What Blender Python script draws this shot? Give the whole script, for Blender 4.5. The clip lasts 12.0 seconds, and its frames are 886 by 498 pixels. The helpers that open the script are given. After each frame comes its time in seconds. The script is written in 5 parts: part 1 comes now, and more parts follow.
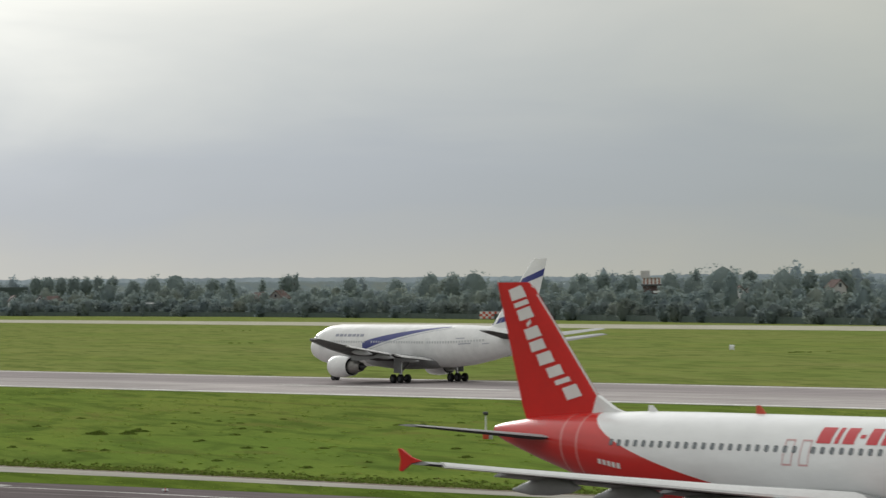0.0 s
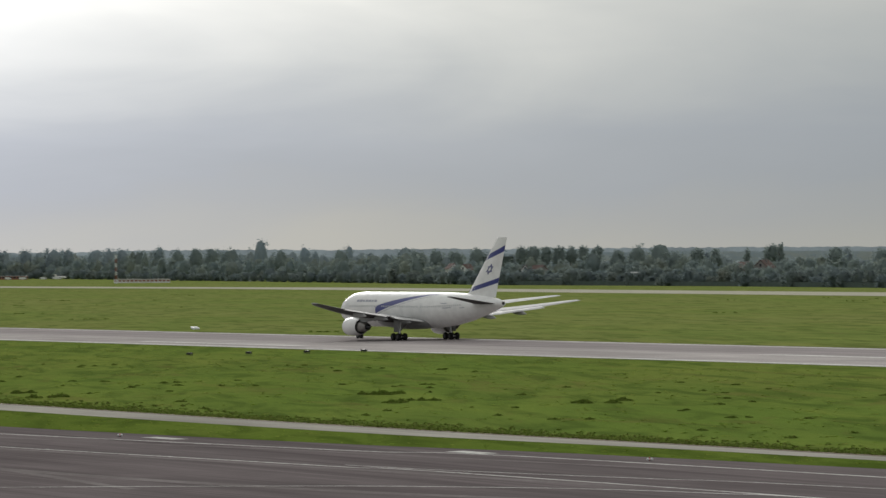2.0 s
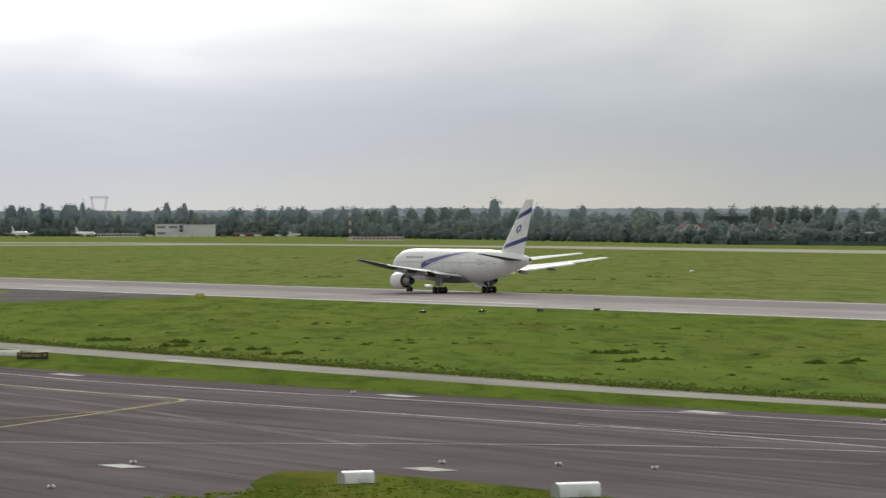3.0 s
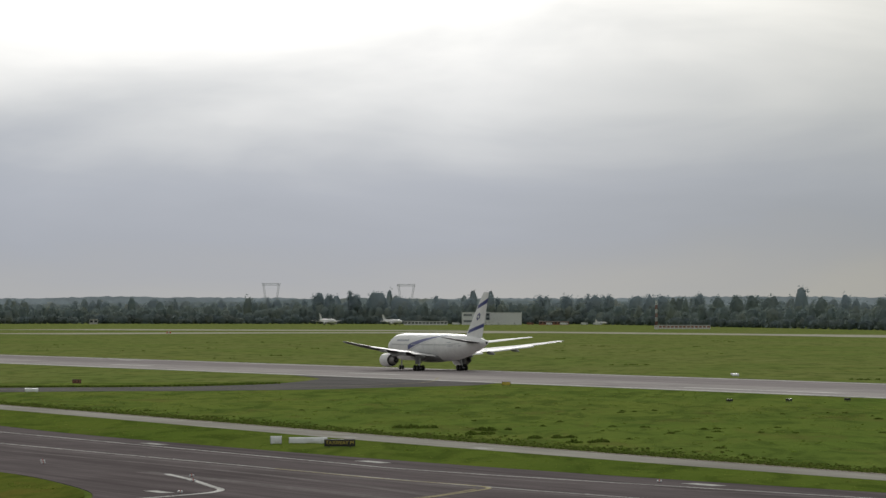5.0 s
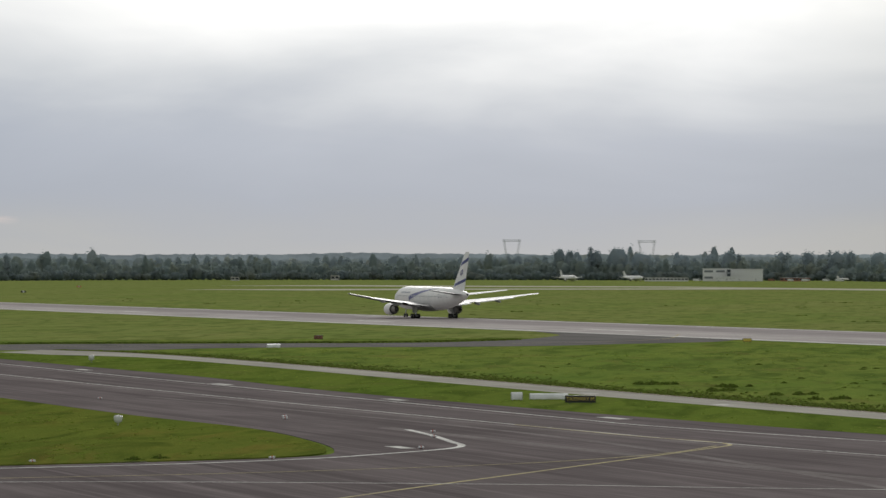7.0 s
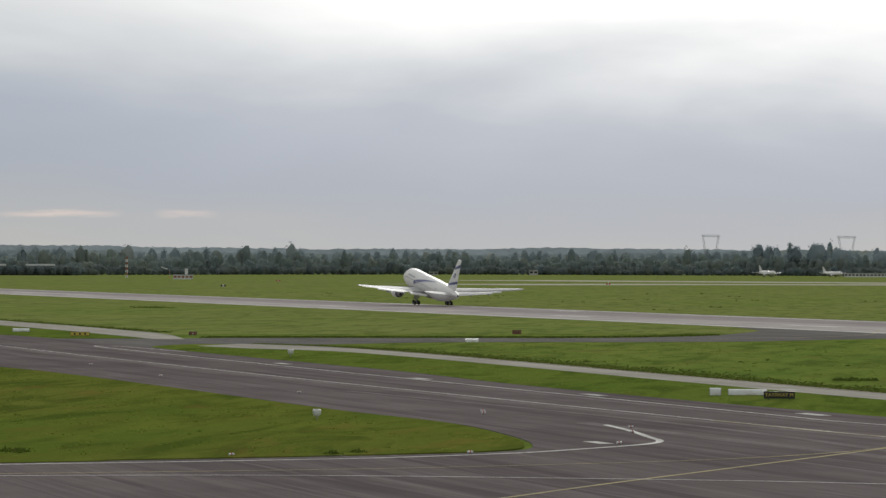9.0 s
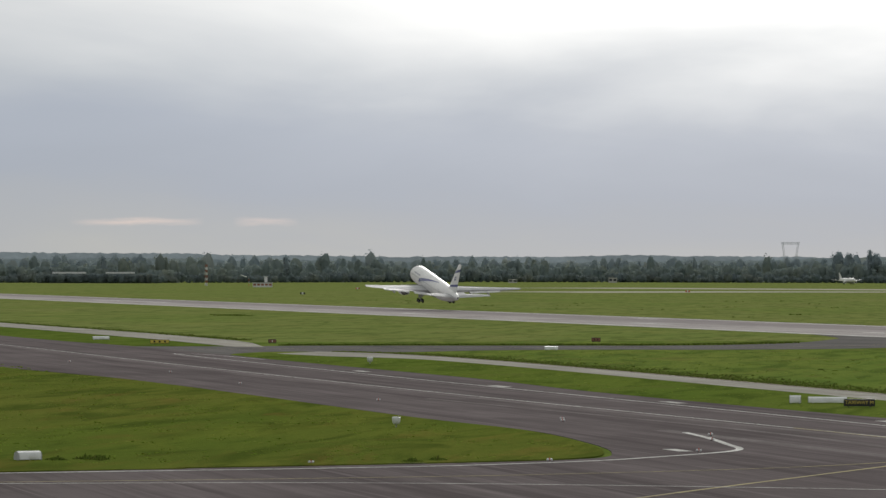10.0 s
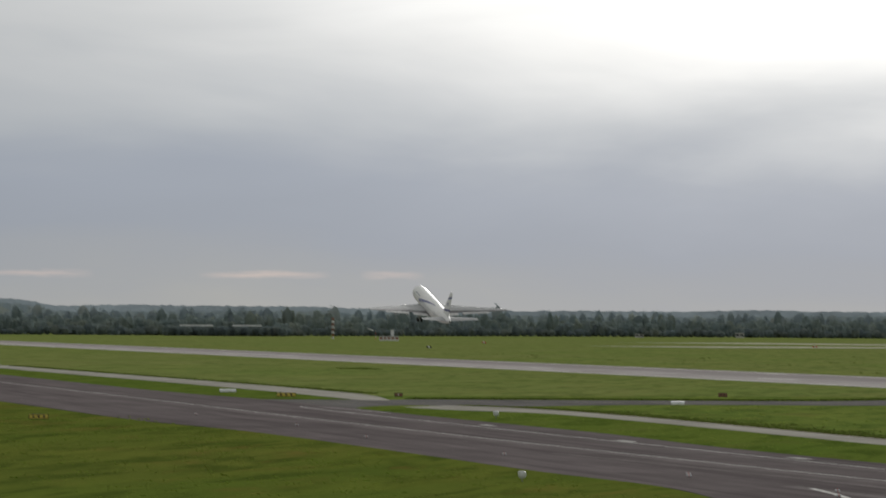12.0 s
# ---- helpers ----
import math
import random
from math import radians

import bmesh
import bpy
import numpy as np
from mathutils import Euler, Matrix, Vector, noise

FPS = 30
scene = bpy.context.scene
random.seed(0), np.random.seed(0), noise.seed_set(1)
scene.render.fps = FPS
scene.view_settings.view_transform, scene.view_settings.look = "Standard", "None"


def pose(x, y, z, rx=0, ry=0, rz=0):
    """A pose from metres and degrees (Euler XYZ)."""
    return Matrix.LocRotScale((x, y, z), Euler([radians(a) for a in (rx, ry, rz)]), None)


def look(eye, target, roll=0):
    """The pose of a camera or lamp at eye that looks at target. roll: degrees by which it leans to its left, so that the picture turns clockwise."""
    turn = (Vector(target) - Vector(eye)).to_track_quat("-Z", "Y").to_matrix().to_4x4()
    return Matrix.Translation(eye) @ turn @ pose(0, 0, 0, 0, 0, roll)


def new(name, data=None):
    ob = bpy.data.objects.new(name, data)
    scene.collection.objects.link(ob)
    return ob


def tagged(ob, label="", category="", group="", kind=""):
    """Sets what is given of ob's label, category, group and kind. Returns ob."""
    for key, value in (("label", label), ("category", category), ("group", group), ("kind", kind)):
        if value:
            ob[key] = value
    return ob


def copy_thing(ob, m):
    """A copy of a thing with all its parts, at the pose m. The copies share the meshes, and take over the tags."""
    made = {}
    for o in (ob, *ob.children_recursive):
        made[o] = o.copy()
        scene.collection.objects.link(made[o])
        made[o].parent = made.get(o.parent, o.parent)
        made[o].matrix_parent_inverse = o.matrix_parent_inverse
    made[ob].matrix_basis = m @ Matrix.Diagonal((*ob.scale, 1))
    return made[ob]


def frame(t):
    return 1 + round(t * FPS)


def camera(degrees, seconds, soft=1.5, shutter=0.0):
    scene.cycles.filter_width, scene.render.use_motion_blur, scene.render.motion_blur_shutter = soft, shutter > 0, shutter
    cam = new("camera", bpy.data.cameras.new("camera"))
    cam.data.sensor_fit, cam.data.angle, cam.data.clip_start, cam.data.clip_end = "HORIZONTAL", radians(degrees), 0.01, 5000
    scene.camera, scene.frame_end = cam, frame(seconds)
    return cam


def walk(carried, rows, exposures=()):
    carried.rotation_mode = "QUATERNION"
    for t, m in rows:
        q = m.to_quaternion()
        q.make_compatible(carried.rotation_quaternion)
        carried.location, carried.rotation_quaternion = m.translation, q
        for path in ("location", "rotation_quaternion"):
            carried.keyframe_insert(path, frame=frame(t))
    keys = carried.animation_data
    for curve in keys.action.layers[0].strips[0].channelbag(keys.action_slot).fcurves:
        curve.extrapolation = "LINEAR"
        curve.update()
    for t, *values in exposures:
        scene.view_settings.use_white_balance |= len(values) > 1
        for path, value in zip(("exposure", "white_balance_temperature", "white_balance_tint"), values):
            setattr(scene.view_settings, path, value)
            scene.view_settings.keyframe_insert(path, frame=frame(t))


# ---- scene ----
EYE = 11.3


def aim(yaw, pitch, roll):
    """The camera on its terrace: degrees to the left of north, up, and its lean."""
    return pose(0, 0, EYE, 90 + pitch, 0, yaw) @ pose(0, 0, 0, 0, 0, roll)


cam = camera(13.080, 12.0, soft=1.45, shutter=0.16)
walk(cam, [
    (0, aim(51.015, 0.656, -0.413)),
    (0.5, aim(53.212, 0.934, -0.610)),
    (1, aim(54.822, 1.207, -0.373)),
    (1.4, aim(55.718, 0.761, -0.350)),
    (1.5, aim(55.998, 0.155, -0.480)),
    (2, aim(58.194, 0.249, -0.357)),
    (2.5, aim(59.793, -0.108, -0.258)),
    (3, aim(61.657, -0.350, -0.086)),
    (3.5, aim(63.474, -0.083, 0.063)),
    (3.7, aim(64.046, 0.361, 0.177)),
    (5.3, aim(66.626, 0.659, 0.018)),
    (5.5, aim(66.933, 0.360, 0.016)),
    (6, aim(67.667, 0.041, -0.008)),
    (6.5, aim(68.386, 0.104, 0.147)),
    (7, aim(69.760, 0.309, 0.045)),
    (7.5, aim(71.267, 0.432, 0.237)),
    (7.7, aim(71.599, 0.502, 0.379)),
    (9.3, aim(73.232, 0.117, 0.100)),
    (9.5, aim(73.625, 0.116, 0.078)),
    (10, aim(73.877, 0.337, 0.153)),
    (10.5, aim(74.110, 0.480, 0.179)),
    (11, aim(73.907, 0.599, 0.238)),
    (11.5, aim(74.428, 0.487, -0.169)),
    (11.6, aim(74.739, -0.037, 0.192)),
    (12, aim(75.759, 1.130, 0.414)),
], exposures=[(0, 0.55), (0.5, 0.37), (0.7, 0.3), (1.0, 0.07), (1.5, 0.28), (2.5, 0.14), (3.0, 0.45), (3.5, 0.4), (5.3, -0.12), (5.5, -0.12), (6.0, 0.1), (7.5, 0.1), (9.5, 0.12), (11.0, 0.05), (11.5, -0.08), (12, -0.15)])
from mathutils.geometry import tessellate_polygon

# ---- world and sun ----
SUN_AZ, SUN_EL = 67.2, 15.0          # degrees left of north, up
SUN_DIR = Vector((-math.sin(radians(SUN_AZ)) * math.cos(radians(SUN_EL)), math.cos(radians(SUN_AZ)) * math.cos(radians(SUN_EL)), math.sin(radians(SUN_EL))))


class Nodes:
    """Short hand for building node trees."""

    def __init__(self, tree):
        self.tree = tree
        tree.nodes.clear()

    def add(self, kind, **inputs):
        n = self.tree.nodes.new(kind)
        for k, v in inputs.items():
            self.put(n, k.replace("_", " "), v)
        return n

    def put(self, n, key, v):
        s = n.inputs[int(key[1:])] if key[0] == "i" and key[1:].isdigit() else n.inputs[key]
        if isinstance(v, bpy.types.NodeSocket):
            self.tree.links.new(v, s)
        else:
            s.default_value = v

    def math(self, op, a, b=0.0, clamp=False):
        n = self.add("ShaderNodeMath", i0=a, i1=b)
        n.operation, n.use_clamp = op, clamp
        return n.outputs[0]

    def mix(self, f, a, b, blend="MIX"):
        n = self.tree.nodes.new("ShaderNodeMix")
        n.data_type, n.blend_type = "RGBA", blend
        for i, v in ((0, f), (6, a), (7, b)):
            if isinstance(v, bpy.types.NodeSocket):
                self.tree.links.new(v, n.inputs[i])
            else:
                n.inputs[i].default_value = v if i == 0 else (*v, 1)[:4]
        return n.outputs[2]

    def ramp(self, f, stops, interp="LINEAR"):
        n = self.add("ShaderNodeValToRGB", Fac=f)
        n.color_ramp.interpolation = interp
        while len(n.color_ramp.elements) < len(stops):
            n.color_ramp.elements.new(0.5)
        for e, (p, c) in zip(n.color_ramp.elements, stops):
            e.position = p
            e.color = (c, c, c, 1) if isinstance(c, (int, float)) else (*c, 1)
        return n.outputs[0]

    def noise(self, vec, scale, detail=4.0, rough=0.55, dist=0.0):
        return self.add("ShaderNodeTexNoise", Vector=vec, Scale=scale, Detail=detail, Roughness=rough, Distortion=dist).outputs[0]

    def mapped(self, vec, scale=(1, 1, 1), rot=(0, 0, 0)):
        return self.add("ShaderNodeMapping", Vector=vec, Scale=scale, Rotation=rot).outputs[0]


def make_world():
    world = bpy.data.worlds.new("overcast_sky")
    scene.world = world
    world.use_nodes = True
    n = Nodes(world.node_tree)
    co = n.add("ShaderNodeTexCoord").outputs["Generated"]
    sky = n.add("ShaderNodeTexSky")
    sky.sky_type, sky.sun_disc = "NISHITA", False
    sky.sun_elevation, sky.sun_rotation = radians(SUN_EL), radians(-SUN_AZ)
    clear = n.mix(1.0, sky.outputs[0], (0.1, 0.1, 0.1), "MULTIPLY")
    sep = n.add("ShaderNodeSeparateXYZ", Vector=co)
    up = sep.outputs[2]
    # cloud deck: grey-blue low, lighter overhead, drawn out in level banks
    wav = n.noise(n.mapped(co, (7, 7, 26), (0.0, 0.12, 0.0)), 1.0, 5.0, 0.5, 0.5)
    fine = n.noise(n.mapped(co, (14, 14, 70)), 1.0, 4.0, 0.5, 0.6)
    bend = n.math("ADD", up, n.math("ADD", n.math("MULTIPLY", n.math("SUBTRACT", wav, 0.5), 0.038), n.math("MULTIPLY", n.math("SUBTRACT", fine, 0.5), 0.012)))
    deck = n.ramp(bend, [(0.0, (0.430, 0.450, 0.455)), (0.010, (0.392, 0.423, 0.458)), (0.024, (0.350, 0.397, 0.472)), (0.036, (0.362, 0.410, 0.490)),
                         (0.052, (0.435, 0.475, 0.525)), (0.075, (0.53, 0.555, 0.58)), (0.3, (0.68, 0.705, 0.74)), (1.0, (0.80, 0.825, 0.86))])
    # the sun behind the clouds
    dot = n.add("ShaderNodeVectorMath", i0=co, i1=tuple(SUN_DIR))
    dot.operation = "DOT_PRODUCT"
    near = n.math("POWER", n.math("MAXIMUM", dot.outputs["Value"], 0.0), 60.0)
    lit = n.math("MULTIPLY", near, n.math("ADD", 0.47, n.math("MULTIPLY", wav, 0.74)))
    lift = n.ramp(bend, [(0.018, 0.0), (0.04, 0.22), (0.062, 0.8), (0.085, 1.5)])
    glow = n.mix(n.math("MULTIPLY", lit, lift), (0, 0, 0), (2.0, 1.92, 1.78))
    away = n.ramp(dot.outputs["Value"], [(0.0, (0.72, 0.71, 0.66)), (0.80, (0.74, 0.73, 0.665)), (0.89, (0.83, 0.825, 0.76)), (0.94, (0.93, 0.93, 0.925)), (0.968, (1.0, 1.0, 1.0))])
    # thicker, darker bank towards the north
    bank = n.add("ShaderNodeVectorMath", i0=co, i1=(-math.sin(radians(35)), math.cos(radians(35)), 0.0))
    bank.operation = "DOT_PRODUCT"
    thick = n.ramp(bank.outputs["Value"], [(0.86, (1.0, 1.0, 1.0)), (0.92, (0.85, 0.845, 0.80)), (0.98, (0.76, 0.755, 0.705))])
    cloud = n.mix(1.0, n.mix(1.0, n.mix(1.0, deck, away, "MULTIPLY"), glow, "ADD"), thick, "MULTIPLY")
    # low breaks in the clouds with warm light behind, long and flat
    side = n.math("ARCTAN2", n.math("MULTIPLY", sep.outputs[0], -1.0), sep.outputs[1])
    ragged = n.math("MULTIPLY", n.math("SUBTRACT", n.noise(n.mapped(co, (60, 60, 420)), 1.0, 4.0, 0.6), 0.5), 0.0032)
    low = n.math("SUBTRACT", 1.0, n.math("ABSOLUTE", n.math("DIVIDE", n.math("SUBTRACT", n.math("ADD", up, ragged), 0.0128), 0.0012)), True)
    gap = 0.0
    for az, wide, power in ((81.8, 0.9, 0.6), (78.4, 1.0, 0.75), (76.5, 0.5, 0.5)):
        off = n.math("DIVIDE", n.math("SUBTRACT", side, radians(az)), radians(wide))
        gap = n.math("ADD", gap, n.math("MULTIPLY", n.math("SUBTRACT", 1.0, n.math("MULTIPLY", off, off), True), power))
    cloud = n.mix(1.0, cloud, n.mix(n.math("MULTIPLY", gap, low), (0, 0, 0), (0.26, 0.14, 0.08)), "ADD")
    out = n.mix(0.99, clear, cloud)
    bg = n.add("ShaderNodeBackground", Color=out, Strength=1.0)
    n.add("ShaderNodeOutputWorld", Surface=bg.outputs[0])


make_world()
sun = new("sun", bpy.data.lights.new("sun", "SUN"))
sun.data.energy, sun.data.angle, sun.data.color = 1.0, radians(14), (1.0, 0.97, 0.93)
sun.matrix_world = look(SUN_DIR * 50, (0, 0, 0))


# ---- materials ----
def material(name, build, rough=0.6, metal=0.0, spec=0.5, coat=0.0):
    m = bpy.data.materials.new(name)
    m.use_nodes = True
    n = Nodes(m.node_tree)
    bsdf = n.add("ShaderNodeBsdfPrincipled", Roughness=rough, Metallic=metal)
    bsdf.inputs["Specular IOR Level"].default_value = spec
    bsdf.inputs["Coat Weight"].default_value = coat
    n.add("ShaderNodeOutputMaterial", Surface=bsdf.outputs[0])
    n.co = n.add("ShaderNodeTexCoord").outputs["Object"]
    n.bsdf = bsdf
    build(n)
    return m


def bumped(n, height, strength=0.3, distance=0.02):
    n.put(n.bsdf, "Normal", n.add("ShaderNodeBump", Height=height, Strength=strength, Distance=distance).outputs[0])


def plain(name, colour, rough=0.5, metal=0.0, wear=0.12, scale=2.0, spec=0.5, coat=0.0):
    """A paint or metal with faint grime at two scales."""
    def build(n):
        a = n.noise(n.co, scale, 5.0, 0.6)
        b = n.noise(n.co, scale * 14, 3.0, 0.6)
        f = n.math("ADD", n.math("MULTIPLY", a, 0.7), n.math("MULTIPLY", b, 0.3))
        dark = tuple(c * (1 - 2.2 * wear) for c in colour)
        lite = tuple(min(1.0, c * (1 + 0.6 * wear)) for c in colour)
        n.put(n.bsdf, "Base Color", n.mix(n.ramp(f, [(0.3, 0.0), (0.7, 1.0)]), dark, lite))
        n.put(n.bsdf, "Roughness", n.math("ADD", rough - 0.06, n.math("MULTIPLY", b, 0.12)))
    return material(name, build, rough, metal, spec, coat)


def grass(name, lush, dry, dark, brown=(0.17, 0.13, 0.05)):
    def build(n):
        vu = n.mapped(n.co, rot=(0, 0, -1.13))      # mown in lanes that run north-west
        big = n.noise(n.mapped(vu, (0.018, 0.006, 1)), 1.0, 4.0, 0.6, 0.5)
        mid = n.noise(n.mapped(vu, (0.10, 0.028, 1)), 1.0, 5.0, 0.65, 0.4)
        small = n.noise(n.mapped(vu, (1.5, 0.3, 1)), 1.0, 5.0, 0.7)
        base = n.mix(n.ramp(big, [(0.38, 0.0), (0.62, 1.0)]), lush, dry)
        base = n.mix(n.ramp(mid, [(0.42, 0.0), (0.72, 0.75)]), base, dark)
        blot = n.noise(n.mapped(vu, (0.24, 0.05, 1)), 1.0, 5.0, 0.62, 0.8)
        base = n.mix(n.ramp(blot, [(0.48, 0.0), (0.62, 0.75)]), base, tuple(c * 0.64 for c in dark))
        base = n.mix(n.ramp(n.noise(n.mapped(vu, (0.09, 0.024, 1)), 1.0, 4.0, 0.6, 0.6), [(0.54, 0.0), (0.72, 0.55)]), base, (lush[0] * 1.5, lush[1] * 1.22, lush[2] * 1.3))
        base = n.mix(n.ramp(n.noise(n.mapped(vu, (0.14, 0.035, 1)), 1.0, 5.0, 0.65, 1.0), [(0.54, 0.0), (0.70, 0.55)]), base, brown)
        base = n.mix(n.ramp(small, [(0.35, 0.45), (0.65, 0.0)]), base, dark)
        n.put(n.bsdf, "Base Color", base)
        bumped(n, n.math("ADD", small, n.math("MULTIPLY", n.noise(n.co, 6.0, 3.0, 0.7), 0.5)), 0.7, 0.25)
    return material(name, build, 1.0, 0, 0.0)


def paved(name, colour, track, joints=0.0, streaks=0.5, rubber=None):
    """Asphalt or concrete: patches, rubber streaks along x, fine grit, faint slab joints."""
    def build(n):
        along = n.noise(n.mapped(n.co, (0.012, 0.45, 1)), 1.0, 5.0, 0.6, 0.3)
        patch = n.noise(n.mapped(n.co, (0.05, 0.08, 1)), 1.0, 5.0, 0.65)
        grit = n.noise(n.co, 9.0, 4.0, 0.7)
        base = n.mix(n.ramp(patch, [(0.35, 0.0), (0.7, 1.0)]), tuple(c * 0.82 for c in colour), tuple(c * 1.16 for c in colour))
        base = n.mix(n.math("MULTIPLY", n.ramp(along, [(0.48, 0.0), (0.66, 1.0)]), streaks), base, track)
        scuff = n.noise(n.mapped(n.co, (0.03, 0.9, 1), (0, 0, 0.09)), 1.0, 5.0, 0.65, 0.5)
        base = n.mix(n.ramp(scuff, [(0.56, 0.0), (0.70, 0.5)]), base, tuple(c * 1.5 for c in colour))
        drag = n.noise(n.mapped(n.co, (0.016, 2.2, 1), (0, 0, 0.05)), 1.0, 6.0, 0.7, 0.2)
        base = n.mix(n.ramp(drag, [(0.54, 0.0), (0.66, 0.55)]), base, tuple(c * 1.55 for c in colour))
        base = n.mix(n.ramp(drag, [(0.34, 0.5), (0.44, 0.0)]), base, tuple(c * 0.6 for c in colour))
        blot = n.noise(n.mapped(n.co, (0.022, 0.06, 1), (0, 0, -0.12)), 1.0, 4.0, 0.55, 0.8)
        base = n.mix(n.ramp(blot, [(0.55, 0.0), (0.64, 0.45)]), base, tuple(c * 0.62 for c in colour))
        base = n.mix(n.ramp(grit, [(0.3, 0.25), (0.6, 0.0)]), base, tuple(c * 0.6 for c in colour))
        if rubber:
            y = n.add("ShaderNodeSeparateXYZ", Vector=n.co).outputs[1]
            off = n.math("ABSOLUTE", n.math("SUBTRACT", y, rubber[0]))
            f = n.math("MULTIPLY", n.ramp(n.math("DIVIDE", off, rubber[1]), [(0.0, 1.0), (0.55, 0.8), (1.0, 0.0)]), n.ramp(along, [(0.3, 0.35), (0.6, 0.9)]))
            base = n.mix(f, base, track)
        if joints:
            brick = n.add("ShaderNodeTexBrick", Vector=n.co, Scale=1.0, Color1=(1, 1, 1, 1), Color2=(0.93, 0.93, 0.93, 1), Mortar=(0.62, 0.62, 0.62, 1), Brick_Width=joints, Row_Height=joints, Mortar_Size=0.035)
            brick.offset = 0.0
            base = n.mix(0.8, base, brick.outputs[0], "MULTIPLY")
        n.put(n.bsdf, "Base Color", base)
        n.put(n.bsdf, "Roughness", n.math("ADD", 0.75, n.math("MULTIPLY", patch, 0.2)))
        bumped(n, grit, 0.3, 0.01)
    return material(name, build, 0.85, 0, 0.0)


def marking(name, colour, gone=(0.45, 0.66, 0.7)):
    """Road paint, worn through to the asphalt in places."""
    def build(n):
        worn = n.math("ADD", n.math("MULTIPLY", n.noise(n.co, 1.6, 6.0, 0.7), 0.55), n.math("MULTIPLY", n.noise(n.co, 0.12, 4.0, 0.6), 0.45))
        n.put(n.bsdf, "Base Color", n.mix(n.ramp(worn, [(gone[0], 0.0), (gone[1], gone[2])]), colour, (0.17, 0.152, 0.15)))
    return material(name, build, 0.8, 0, 0.0)


